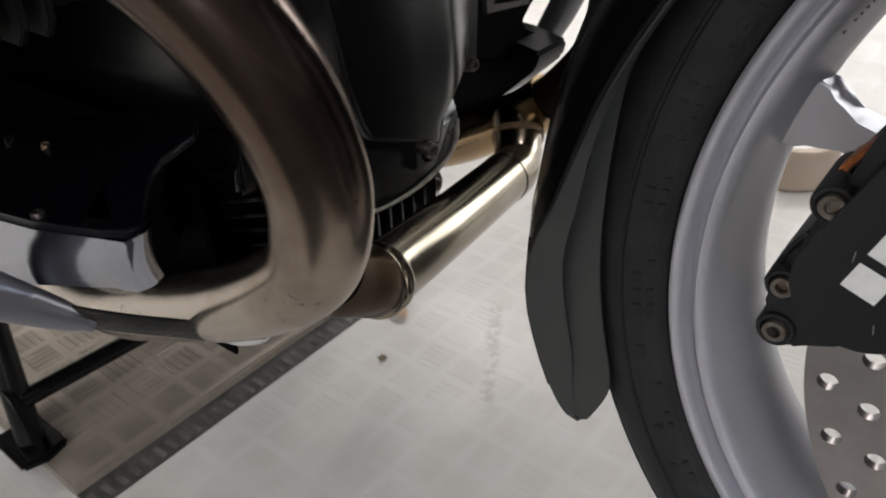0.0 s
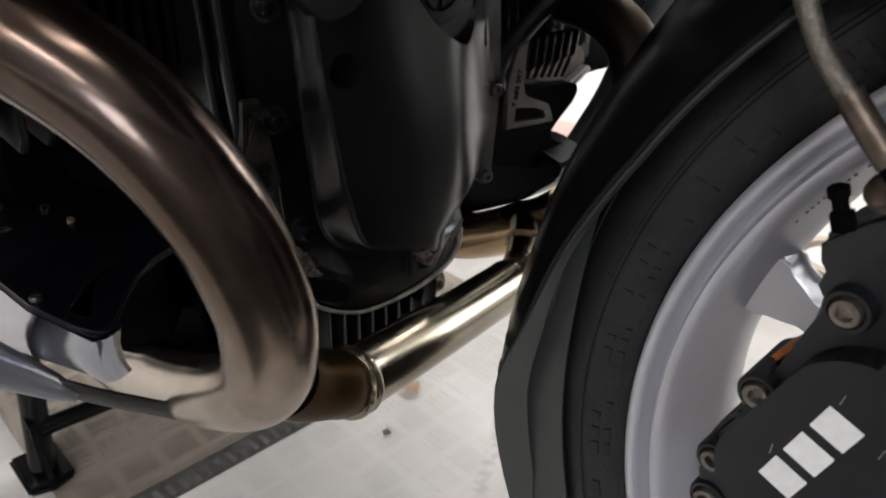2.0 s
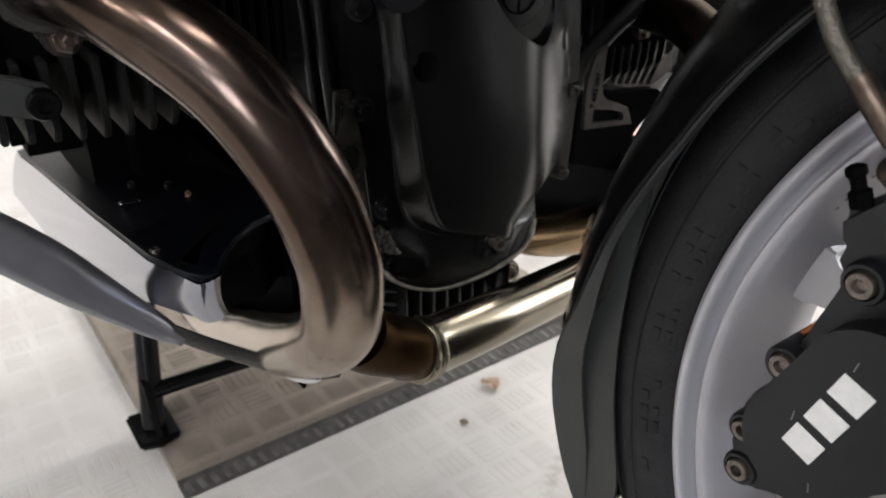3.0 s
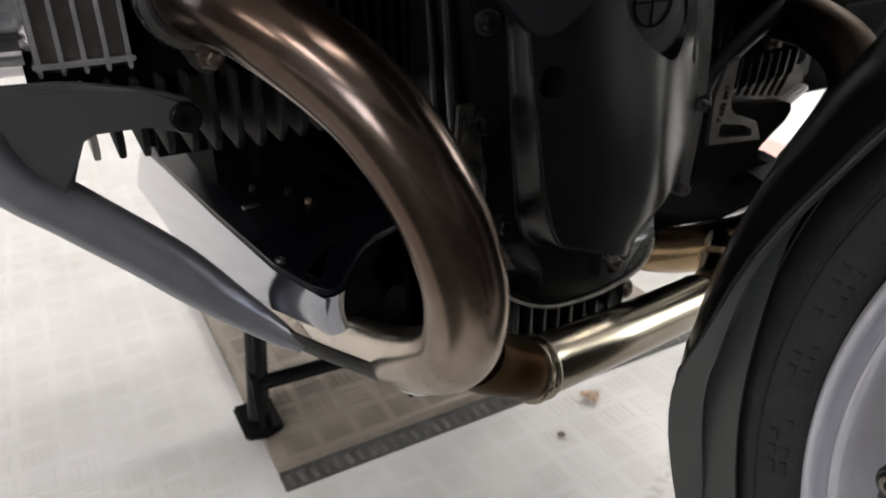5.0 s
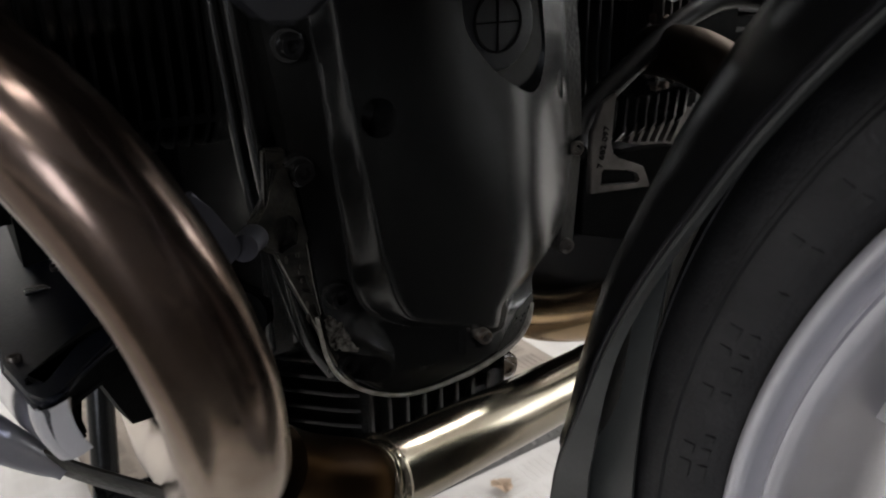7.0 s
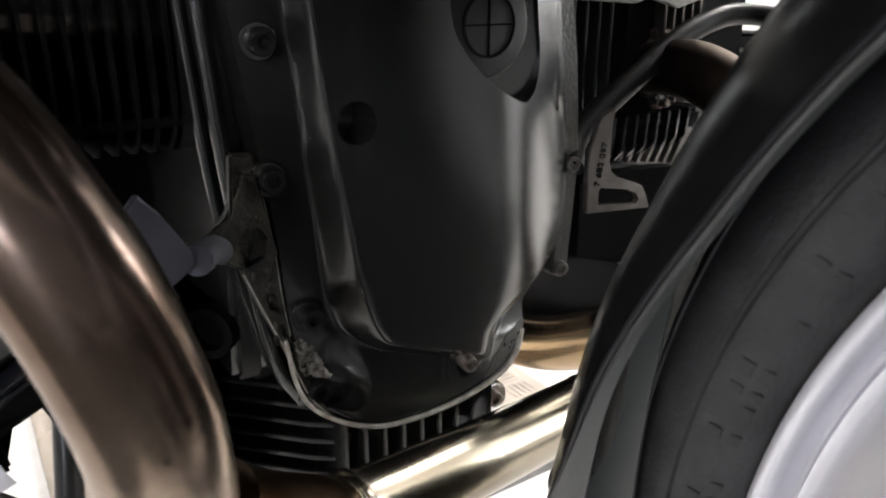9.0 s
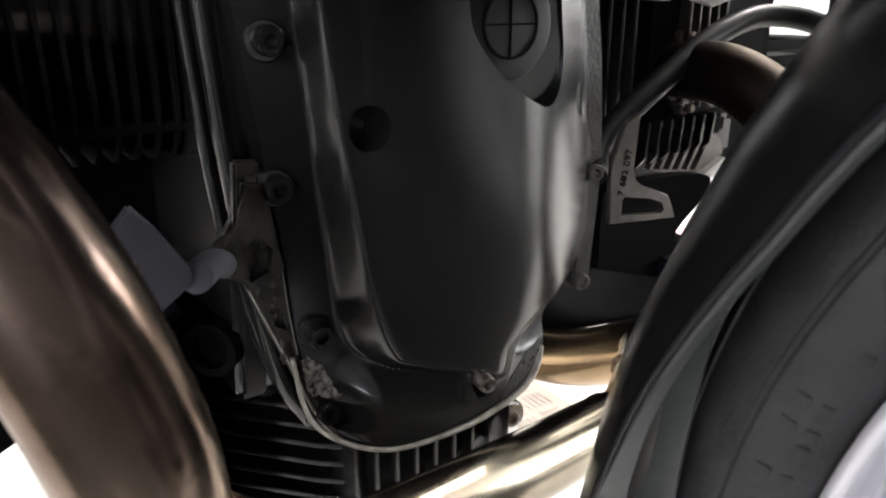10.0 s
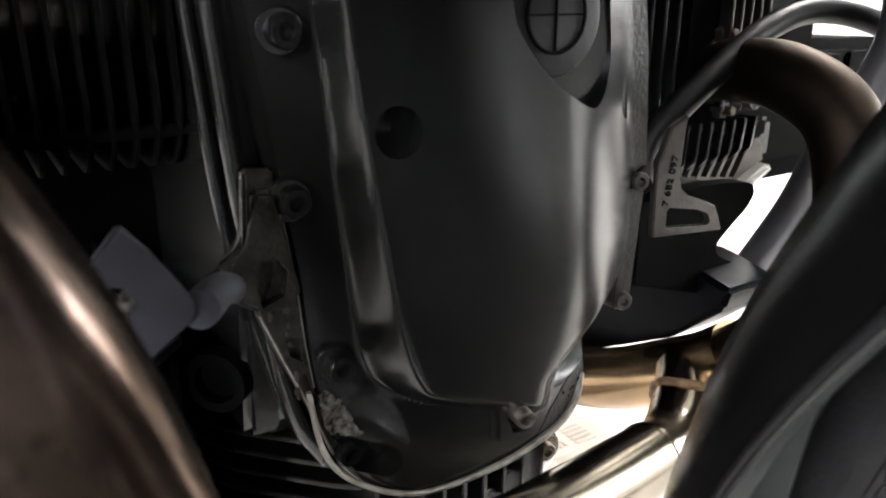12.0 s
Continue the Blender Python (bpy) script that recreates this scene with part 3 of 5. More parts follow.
        m = Matrix.Translation(AXLE) @ Matrix.Rotation(-radians(140 + k * 0.75), 4, "Y") @ Matrix.Translation((0.2352, -0.030, 0)) @ Matrix.Rotation(radians(-12), 4, "Z")
        part("print_mark", block(-0.0006, 0.0001, -0.0016, 0.0016, -0.0006, 0.0006, 0, m), M_GUARD, rim)
    for side in (-1, 1):
        c = AXLE + V((0, side * 0.064, 0))
        d = lathe([(0.122, -0.0025), (0.184, -0.0025), (0.1845, -0.002), (0.1845, 0.002), (0.184, 0.0025), (0.122, 0.0025)], c, seg=120, closed=True)
        if side < 0:
            holes = bmesh.new()
            for k in range(36):
                for r, off in ((0.1745, 0), (0.1580, 4.0), (0.1420, 1.5)):
                    a = radians(k * 10 + off)
                    p = c + V((r * math.cos(a), 0, r * math.sin(a)))
                    rod(p - V((0, 0.01, 0)), p + V((0, 0.01, 0)), 0.0046, 14, holes)
            d = cut(d, holes)
        part("brake_disc", d, M_DISC, bike, "drilled steel brake disc", 30)
        part("disc_carrier", lathe([(0.045, -0.004), (0.125, -0.003), (0.125, 0.003), (0.045, 0.004)], c, seg=48, closed=True), M_DARK, bike)


HEADER = [(-0.440, -0.2940, 0.5325), (-0.419, -0.2920, 0.5340), (-0.3785, -0.2775, 0.5270), (-0.3450, -0.2515, 0.5000), (-0.3282, -0.2328, 0.4640), (-0.3240, -0.2210, 0.4250),
          (-0.3297, -0.2165, 0.3960), (-0.344, -0.213, 0.372), (-0.372, -0.211, 0.349), (-0.420, -0.208, 0.320), (-0.480, -0.205, 0.291), (-0.570, -0.20, 0.252), (-0.72, -0.19, 0.225)]

HEADER_LEFT = [(-0.540, 0.212, 0.468), (-0.495, 0.176, 0.474), (-0.448, 0.156, 0.474), (-0.412, 0.150, 0.458), (-0.396, 0.146, 0.425), (-0.393, 0.141, 0.390),
               (-0.399, 0.138, 0.362), (-0.415, 0.137, 0.338), (-0.443, 0.136, 0.3105), (-0.480, 0.135, 0.285), (-0.570, 0.130, 0.242), (-0.72, 0.12, 0.215)]


def build_exhaust():
    for pts, s in ((HEADER, -1), (HEADER_LEFT, 1)):
        line = spline(pts, 12)
        if s < 0:
            pipe = part("header_pipe", add_tube(bmesh.new(), line, 0.0190, 48), M_PIPE, bike, "brown heat-tinted steel exhaust header pipe")
        else:
            pipe = part("header_pipe", add_tube(bmesh.new(), line[:96], 0.0190, 48), M_SOOT, bike, "dark burnt steel exhaust header pipe")
            part("lower_pipe", add_tube(bmesh.new(), line[95:], 0.0222, 48), M_BRONZE, pipe, "golden heat-tinted lower pipe")
        x0, y, z0 = pts[0]
        m = on_front(x0 - 0.004) @ Matrix.Translation((y, z0, 0))
        ring = []
        for k in range(36):
            a = 2 * math.pi * k / 36
            ring.append((0.0245 * math.cos(a), 0.0245 * math.sin(a)))
        plate = slab(ring, 0.007, m, 0.0012)
        for dy, dz in ((0.003, -0.026), (-0.003, 0.026)):
            slab([(dy + 0.009 * math.cos(a * math.pi / 8), dz + 0.009 * math.sin(a * math.pi / 8)) for a in range(16)], 0.0068, m, 0.001, plate)
            slab([(dy * 0.4 - 0.012, dz * 0.55 - 0.012), (dy * 0.4 + 0.012, dz * 0.55 - 0.012), (dy + 0.01, dz + 0.006 * (dz > 0)), (dy - 0.01, dz + 0.006 * (dz > 0))] if dz > 0 else
                 [(dy - 0.01, dz), (dy + 0.01, dz), (dy * 0.4 + 0.014, dz * 0.5 + 0.01), (dy * 0.4 - 0.014, dz * 0.5 + 0.01)], 0.0066, m, 0, plate)
        part("port_flange", plate, M_WORN, pipe, "dark tarnished port flange")
        for dy, dz in ((0.003, -0.026), (-0.003, 0.026)):
            at = V((x0 + 0.003, y + dy, z0 + dz))
            nut = lathe([(0.0068, 0), (0.0068, 0.006), (0.0055, 0.0075), (0.0035, 0.0075), (0.0035, 0.014), (0.0025, 0.015)], at, (1, 0, 0), 6)
            part("nut", nut, M_FERRULE, pipe)
        part("port_boss", rod((x0 - 0.075, y, z0), (x0 - 0.003, y, z0), 0.0225, 28), M_DARK, pipe, "black exhaust port boss")
        part("gasket_ring", lathe([(0.0205, 0), (0.0235, 0.001), (0.0235, 0.006), (0.0205, 0.009)], (x0 + 0.002, y, z0), (1, 0, 0.1), 36), M_WORN, pipe)
    cross = [(-0.352, -0.200, 0.362), (-0.361, -0.184, 0.345), (-0.3715, -0.160, 0.3262), (-0.385, -0.135, 0.3080), (-0.405, -0.05, 0.2935), (-0.4275, 0.05, 0.2800)]
    line = spline(cross, 14)
    pipe = part("crossover_pipe", add_tube(bmesh.new(), [p for p in line if p.y > -0.142], 0.0192, 48), M_STEEL, bike, "shiny stainless exhaust crossover pipe")
    part("stub_pipe", add_tube(bmesh.new(), [p for p in line if p.y < -0.136], 0.0182, 48), M_BROWN, pipe, "dark brown burnt pipe stub")
    ax = (V((-0.405, -0.05, 0.2935)) - V((-0.385, -0.135, 0.3055))).normalized()
    c = V((-0.3843, -0.1388, 0.3087))
    part("clamp_band", lathe([(0.0185, -0.0070), (0.0204, -0.0062), (0.0212, -0.0040), (0.0200, -0.0022), (0.0196, 0.0), (0.0200, 0.0020), (0.0214, 0.0040), (0.0208, 0.0058), (0.0185, 0.0066)], c, ax, 48), M_STEEL, pipe, "weld-seamed joint ring")
    elbow = [(-0.4265, 0.046, 0.2805), (-0.4315, 0.066, 0.2765), (-0.4390, 0.083, 0.2760), (-0.4480, 0.099, 0.2805), (-0.4580, 0.114, 0.2870), (-0.470, 0.128, 0.2900)]
    part("elbow", add_tube(bmesh.new(), spline(elbow, 12), 0.0192, 40), M_STEEL, pipe)
    random.seed(2)
    weld = bmesh.new()
    axis = (V(elbow[-1]) - V(elbow[-3])).normalized()
    u = axis.orthogonal().normalized()
    w = axis.cross(u)
    loop = []
    for k in range(61):
        a = 2 * math.pi * k / 60
        loop.append(V((-0.4530, 0.1070, 0.2835)) + 0.0190 * (math.cos(a) * u + math.sin(a) * w) + axis * 0.005 * math.sin(2 * a))
    add_tube(weld, loop, [0.0024 + 0.0010 * random.random() for _ in loop], 8, False)
    part("end_seam", lathe([(0.0188, -0.0022), (0.0198, -0.0012), (0.0199, 0.0012), (0.0188, 0.0022)], (-0.4268, 0.0475, 0.2803), (-0.2, 0.95, -0.12), 48), M_STEEL, pipe)
    part("weld_seam", weld, M_RUST, pipe, "rough rusty weld seam")


OUTLINE_R = [(0.3175, -0.078), (0.319, -0.0924), (0.3241, -0.1096), (0.3317, -0.1210), (0.3427, -0.1270), (0.3717, -0.1330), (0.3918, -0.1355), (0.4186, -0.1375), (0.4539, -0.1420), (0.515, -0.150), (0.62, -0.161)]
OUTLINE_L = [(0.3175, -0.060), (0.3205, -0.038), (0.3272, -0.0165), (0.334, -0.0075), (0.3396, -0.003), (0.3475, 0.001), (0.356, 0.007), (0.362, 0.022), (0.370, 0.039), (0.380, 0.046), (0.395, 0.0505), (0.43, 0.0520), (0.46, 0.0490), (0.487, 0.0455), (0.515, 0.0420), (0.62, 0.030)]


DOME_EDGE = [(0.352, -0.088), (0.367, -0.0965), (0.379, -0.1020), (0.402, -0.1075), (0.431, -0.1115), (0.469, -0.1165), (0.518, -0.1220), (0.62, -0.1330)]
DOME_BASE = [(0.317, -0.0970), (0.341, -0.1010), (0.365, -0.1080), (0.385, -0.1145), (0.437, -0.1200), (0.489, -0.1240), (0.520, -0.1270), (0.62, -0.1380)]


def cover_rise(y, z):
    """How far the cover stands out from its flange, in metres."""
    edge, base = eased(DOME_EDGE, z), eased(DOME_BASE, z)
    left = eased(OUTLINE_L, z)
    h = crisp(base, edge + 0.0006, y)
    crest = 0.3655 - (y + 0.0965) * 0.40
    foot = crisp(crest - 0.012, crest + 0.0008, z)
    open_low = smoothstep(-0.052, -0.044, y)
    foot = max(foot, open_low * smoothstep(0.312, 0.350, z) * 0.94)
    high = 0.0175 + 0.0060 * (1 - smoothstep(0.38, 0.50, z))
    u = (y + 0.055) / max(left + 0.055, 0.045)
    t = (u - 0.28) / 0.72
    t = 0.5 * (t + math.sqrt(t * t + 0.004)) if u > 0 else 0.0
    drop = (high + 0.016) * (0.97 * t ** 1.38 + 0.03 * u * u) if u > 0 else 0.0030 * min(1.0, (-0.055 - y) / 0.05) ** 2
    lip = -0.0165 + 0.0315 * smoothstep(-0.128, -0.100, y) * (1 - smoothstep(0.345, 0.375, z)) * (1 - 0.45 * smoothstep(-0.03, 0.03, y)) if u > 0 else 0.0150 * smoothstep(-0.128, -0.100, y) * (1 - smoothstep(0.345, 0.375, z))
    dome = h * foot * (high - drop) if u < 0.55 else high * foot - drop
    return 0.5 * (lip + dome + math.sqrt((lip - dome) ** 2 + 0.0016 ** 2)) - 0.0008


def skin(outline, lift, ragged, step=0.0006):
    """A thin patch that follows the cover's surface inside an outline of (y, z), with an uneven edge."""
    def inside(y, z):
        odd = False
        for (y0, z0), (y1, z1) in zip(outline, outline[1:] + outline[:1]):
            if (z0 > z) != (z1 > z) and y < y0 + (z - z0) * (y1 - y0) / (z1 - z0):
                odd = not odd
        return odd

    bm = bmesh.new()
    seen = {}

    def corner(i, j):
        if (i, j) not in seen:
            y, z = i * step, j * step
            seen[i, j] = bm.verts.new((-0.440 + cover_rise(y, z) + lift * (0.6 + 0.8 * noise.noise((y * 900, z * 900, 0))), y, z))
        return seen[i, j]

    ys, zs = [p[0] for p in outline], [p[1] for p in outline]
    for i in range(int(min(ys) / step) - 2, int(max(ys) / step) + 2):
        for j in range(int(min(zs) / step) - 2, int(max(zs) / step) + 2):
            y, z = (i + 0.5) * step, (j + 0.5) * step
            wob = ragged * noise.noise((y * 400, z * 400, 3.0)), ragged * noise.noise((y * 400, z * 400, 7.0))
            if inside(y + wob[0], z + wob[1]):
                bm.faces.new((corner(i, j), corner(i + 1, j), corner(i + 1, j + 1), corner(i, j + 1)))
    bmesh.ops.solidify(bm, geom=bm.faces[:], thickness=0.0003)
    return bm


def build_cover():
    bm = bmesh.new()
    ny, nz = 190, 220
    grid = []
    for i in range(nz + 1):
        s = i / nz
        z = 0.3175 + (0.62 - 0.3175) * s ** 1.25
        w0, w1 = eased(OUTLINE_R, z), eased(OUTLINE_L, z)
        grid.append([])
        for j in range(ny + 1):
            y = w0 + (w1 - w0) * j / ny
            grid[-1].append(bm.verts.new((-0.440 + cover_rise(y, z), y, z)))
    for i in range(nz):
        for j in range(ny):
            bm.faces.new((grid[i][j], grid[i][j + 1], grid[i + 1][j + 1], grid[i + 1][j]))
    ex = bmesh.ops.extrude_edge_only(bm, edges=[e for e in bm.edges if e.is_boundary])
    for v in [g for g in ex["geom"] if isinstance(g, bmesh.types.BMVert)]:
        v.co.x = -0.462
    bmesh.ops.holes_fill(bm, edges=[e for e in bm.edges if e.is_boundary], sides=0)
    tool = bmesh.new()
    for y in (-0.1030, 2 * YE + 0.1030):
        rod((-0.4470, y, 0.4712), (-0.380, y, 0.4712), 0.0094, 40, tool)
    tear = spline([(-0.057, 0.560, 0), (-0.0560, 0.530, 0), (-0.0547, 0.5120, 0), (-0.0490, 0.5005, 0), (-0.0350, 0.4860, 0), (-0.0200, 0.4765, 0), (-0.0085, 0.4722, 0), (-0.0015, 0.4735, 0), (0.0038, 0.4787, 0), (0.0072, 0.4870, 0), (0.0083, 0.4965, 0), (0.0060, 0.5130, 0), (0.000, 0.560, 0)], 5)
    tear = [(p.x, p.y) for p in tear]
    slab(tear, 0.06, on_front(-0.4375), 0, tool)
    slot = []
    for k in range(32):
        t = 2 * math.pi * (k + 0.5) / 32
        slot.append(((-0.1115 if math.cos(t) > 0 else -0.1255) + 0.0078 * math.cos(t), (0.3365 if math.cos(t) > 0 else 0.3400) + 0.0078 * math.sin(t)))
    slab(slot, 0.05, on_front(-0.4420), 0, tool)
    cover = part("engine_cover", cut(bm, tool), M_ENGINE, bike, "satin black cast engine front cover", 35)
    # round badge, plain rings and bars
    c = V((-0.4415, -0.0335, 0.5100))
    badge = part("badge", lathe([(0.0243, 0), (0.0243, 0.0150), (0.0233, 0.0165), (0.0215, 0.0168), (0.0002, 0.0172)], c, (1, 0, 0), 48), M_GREY, cover, "dark grey round badge")
    f = c + V((0.0172, 0, 0))
    part("badge_ring", lathe([(0.0150, 0), (0.0150, 0.0008), (0.0138, 0.0008), (0.0138, 0)], f, (1, 0, 0), 48, True), M_DARK, badge)
    m = on_front(f.x - 0.0002) @ Matrix.Translation((c.y, c.z, 0))
    part("badge_bar", block(-0.0004, 0.0004, -0.0138, 0.0138, 0, 0.0008, 0, m), M_DARK, badge)
    part("badge_bar", block(-0.0138, 0.0138, -0.0004, 0.0004, 0, 0.0007, 0, m), M_DARK, badge)
    for y, z in ((-0.1430, 0.5060), (-0.1435, 0.4490), (-0.1300, 0.3815)):
        part("bolt_boss", lathe([(0.0088, -0.012), (0.0084, 0.001), (0.0074, 0.0024), (0.005, 0.0024)], (-0.440, y + 0.004, z), (1, -0.25, 0), 24), M_ENGINE, cover)
    for y, z, x, r in ((-0.1390, 0.506, -0.4385, 0.0058), (-0.1395, 0.449, -0.4385, 0.0058), (-0.1260, 0.3815, -0.4380, 0.0058), (-0.1225, 0.3400, -0.4425, 0.0056)):
        part("bolt", axis_bolt((x, y, z), (1, 0, 0), r, 0.0065), M_OILY, cover, "oily black socket bolt")
    part("bolt", axis_bolt((-0.4215, -0.049, 0.344), (1, -0.15, 0), 0.0044, 0.009, 0.55), M_BOLT, cover, "dull steel socket bolt")
    part("bolt_pocket", slab([(-0.060, 0.331), (-0.060, 0.356), (-0.055, 0.356), (-0.056, 0.340), (-0.052, 0.333), (-0.042, 0.334), (-0.041, 0.331)], 0.020, on_front(-0.440), 0.0015), M_ENGINE, cover)
    low = [(-0.4395, -0.1375, 0.372), (-0.4385, -0.1345, 0.349), (-0.4360, -0.1285, 0.335), (-0.4310, -0.1180, 0.3265), (-0.4262, -0.1060, 0.3215), (-0.4245, -0.0920, 0.3180), (-0.4243, -0.0700, 0.3167), (-0.4245, -0.0450, 0.3187), (-0.4260, -0.0200, 0.3255), (-0.4290, -0.0070, 0.3340), (-0.4330, -0.0010, 0.3440)]
    part("worn_edge", tube(low, [0.0012 + 0.0007 * smoothstep(24, 50, i) for i in range(61)], 6, 8), M_EDGE, cover, "bare metal edge of the cover")
    scrape = [(-0.1335, 0.3700), (-0.1300, 0.3705), (-0.1270, 0.3670), (-0.1235, 0.3640), (-0.1210, 0.3570), (-0.1170, 0.3480), (-0.1205, 0.3470), (-0.1250, 0.3490), (-0.1300, 0.3510), (-0.1318, 0.3560), (-0.1330, 0.3620)]
    part("scraped_patch", skin(scrape, 0.0004, 0.0012), M_SCRAPE, cover, "scraped bare metal patch")
    facet = [(-0.0330, 0.3245), (-0.0180, 0.3275), (-0.0060, 0.3345), (-0.0010, 0.3420), (0.0015, 0.3500), (-0.0160, 0.3455), (-0.0255, 0.3360)]
    part("lower_facet", skin(facet, 0.0005, 0.0004), M_FACET, cover, "dusty flat facet")
    random.seed(21)
    for k in range(7):
        y, z = random.uniform(-0.020, -0.004), random.uniform(0.3330, 0.3440)
        speck = [(y + random.uniform(0.0005, 0.0011) * math.cos(2 * math.pi * i / 6), z + random.uniform(0.0006, 0.0013) * math.sin(2 * math.pi * i / 6)) for i in range(6)]
        part("dirt_speck", skin(speck, 0.0008, 0.0001, 0.0003), M_DARK, cover)
    foot = [(0.0455 + 0.0062 * math.cos(radians(a)), 0.3645 + 0.0062 * math.sin(radians(a))) for a in range(180, 361, 20)]
    strip = foot + [(0.0545, 0.400), (0.0565, 0.430), (0.0545, 0.460), (0.0515, 0.490), (0.0475, 0.515), (0.036, 0.60), (0.026, 0.60), (0.037, 0.515), (0.041, 0.490), (0.0445, 0.460), (0.0460, 0.430), (0.0445, 0.400)]
    part("side_flange", slab(strip, 0.009, on_front(-0.463), 0.002), M_WORN, cover, "worn metal flange edge")
    for y, z in ((0.0455, 0.3645), (0.0510, 0.4285)):
        part("bolt", axis_bolt((-0.4545, y, z), (1, -0.3, 0), 0.0048, 0.005, 0.5), M_TIN, cover, "dull steel flange bolt")


def build_engine():
    block_ob = part("engine_block", block(-0.82, -0.470, YE - 0.105, YE + 0.070, 0.32, 0.66, 0.012), M_ENGINE, bike, "black cast engine block")
    # plain mass in the gearbox's place, added to block light from the rear
    part("gearbox", block(-1.05, -0.66, -0.250, 0.180, 0.30, 0.70, 0.03), M_DARK, bike, "black gearbox mass added to block light from behind")
    part("alternator_cover", block(-0.70, -0.45, YE - 0.115, YE + 0.115, 0.585, 0.72, 0.03), M_DARK, bike, "black cover above the crankcase")
    part("crankcase_shoulder", block(-0.70, -0.525, YE + 0.10, YE + 0.155, 0.37, 0.40, 0.012), M_DARK, block_ob)
    # added black block that hides the pale floor between the fins
    part("intake_housing", block(-0.86, -0.700, -0.300, -0.200, 0.372, 0.505, 0.010), M_DARK, block_ob, "black block added to fill the gap under the cylinder")
    # left crankcase, with black blocks added to fill bright gaps behind it
    part("crankcase_left", block(-0.72, -0.556, 0.055, 0.345, 0.405, 0.64, 0.012), M_DARK, block_ob)
    part("crankcase_left", block(-0.72, -0.56, 0.22, 0.44, 0.378, 0.470, 0.012), M_DARK, block_ob)
    part("crankcase_left", block(-0.57, -0.500, 0.066, 0.126, 0.448, 0.62, 0.006), M_DARK, block_ob)
    part("crankcase_left", block(-0.72, -0.56, 0.055, 0.225, 0.312, 0.412, 0.006), M_DARK, block_ob)
    part("crankcase_left", block(-0.80, -0.60, 0.30, 0.56, 0.440, 0.480, 0.012), M_DARK, block_ob)
    part("crankcase_left", block(-0.74, -0.60, 0.20, 0.500, 0.355, 0.480, 0.010), M_DARK, block_ob)
    part("crankcase_left", block(-0.74, -0.60, 0.20, 0.340, 0.338, 0.40, 0.008), M_DARK, block_ob)
    part("crankcase_left", block(-0.74, -0.602, 0.20, 0.298, 0.305, 0.36, 0.008), M_DARK, block_ob)
    for k in range(5):
        y = 0.074 + k * 0.011
        part("casting_rib", block(-0.502, -0.494, y, y + 0.0024, 0.435, 0.62, 0.0008), M_ENGINE, block_ob)
    flange = [(y - 0.007, z) for z, y in OUTLINE_R[::-1]] + [(-0.085, 0.316), (-0.055, 0.316)] + [(y + 0.005, z - 0.004) for z, y in OUTLINE_L[1:]]
    part("crankcase_flange", slab(flange, 0.016, on_front(-0.4765), 0.0025), M_ENGINE, block_ob, "scraped crankcase flange with bare metal edge")
    # ribs running along the crankcase beside the cover
    for dx, w in ((0.0, 0.004), (0.013, 0.003)):
        line = [(-0.452 - dx, -0.163 - dx * 0.3, 0.60), (-0.452 - dx, -0.157 - dx * 0.3, 0.50), (-0.452 - dx, -0.151 - dx * 0.3, 0.43), (-0.452 - dx, -0.140, 0.36), (-0.456 - dx, -0.125, 0.328)]
        part("casting_rib", tube(line, w, 6, 10), M_ENGINE, block_ob)
    band = [(-0.1545, 0.4610), (-0.1440, 0.4600), (-0.1395, 0.4190), (-0.1372, 0.3918), (-0.1345, 0.3717), (-0.1275, 0.3480), (-0.1225, 0.3330), (-0.1150, 0.3225), (-0.1205, 0.3235), (-0.1270, 0.3370), (-0.1362, 0.3620), (-0.1455, 0.3850), (-0.1540, 0.4070), (-0.1570, 0.4300)]
    band = slab(band, 0.006, on_front(-0.4475), 0.0012)
    pocket = slab([(-0.1455, 0.3965), (-0.1395, 0.3950), (-0.1375, 0.3840), (-0.1430, 0.3880)], 0.02, on_front(-0.4455), 0)
    slab([(-0.1400, 0.3790), (-0.1365, 0.3790), (-0.1330, 0.3640), (-0.1350, 0.3640)], 0.02, on_front(-0.4450), 0, pocket)
    part("flange_band", cut(band, pocket), M_CAST, block_ob, "dusty bare flange band")
    for pts, r in (([(-0.4425, -0.1435, 0.4560), (-0.4420, -0.1388, 0.4190), (-0.4420, -0.1366, 0.3918), (-0.4420, -0.1342, 0.3720)], 0.0004), ([(-0.4412, -0.1395, 0.4550), (-0.4412, -0.1345, 0.4150), (-0.4412, -0.1330, 0.3900), (-0.4412, -0.1310, 0.3720)], 0.0004), ([(-0.4415, -0.1535, 0.4070), (-0.4415, -0.1450, 0.3850), (-0.4415, -0.1358, 0.3620), (-0.4410, -0.1265, 0.3370), (-0.4380, -0.1160, 0.3225)], 0.0005)):
        part("bright_edge", tube(pts, r, 6, 8), M_EDGE, block_ob)
    # small grey flecks stand in for glints along the flange band
    random.seed(5)
    for k in range(16):
        z = 0.328 + 0.135 * random.random()
        y = between([(0.320, -0.118), (0.335, -0.1285), (0.3515, -0.1330), (0.3831, -0.1420), (0.4055, -0.1450), (0.46, -0.150)], z) + random.uniform(-0.0045, 0.0045)
        n = random.randint(5, 7)
        size = random.uniform(0.0004, 0.0013)
        chip = [(y + size * random.uniform(0.5, 1.1) * math.cos(2 * math.pi * i / n), z + size * 3.0 * random.uniform(0.5, 1.1) * math.sin(2 * math.pi * i / n)) for i in range(n)]
        part("chip", slab(chip, 0.0006, on_front(-0.4416), 0), M_TIN, block_ob)
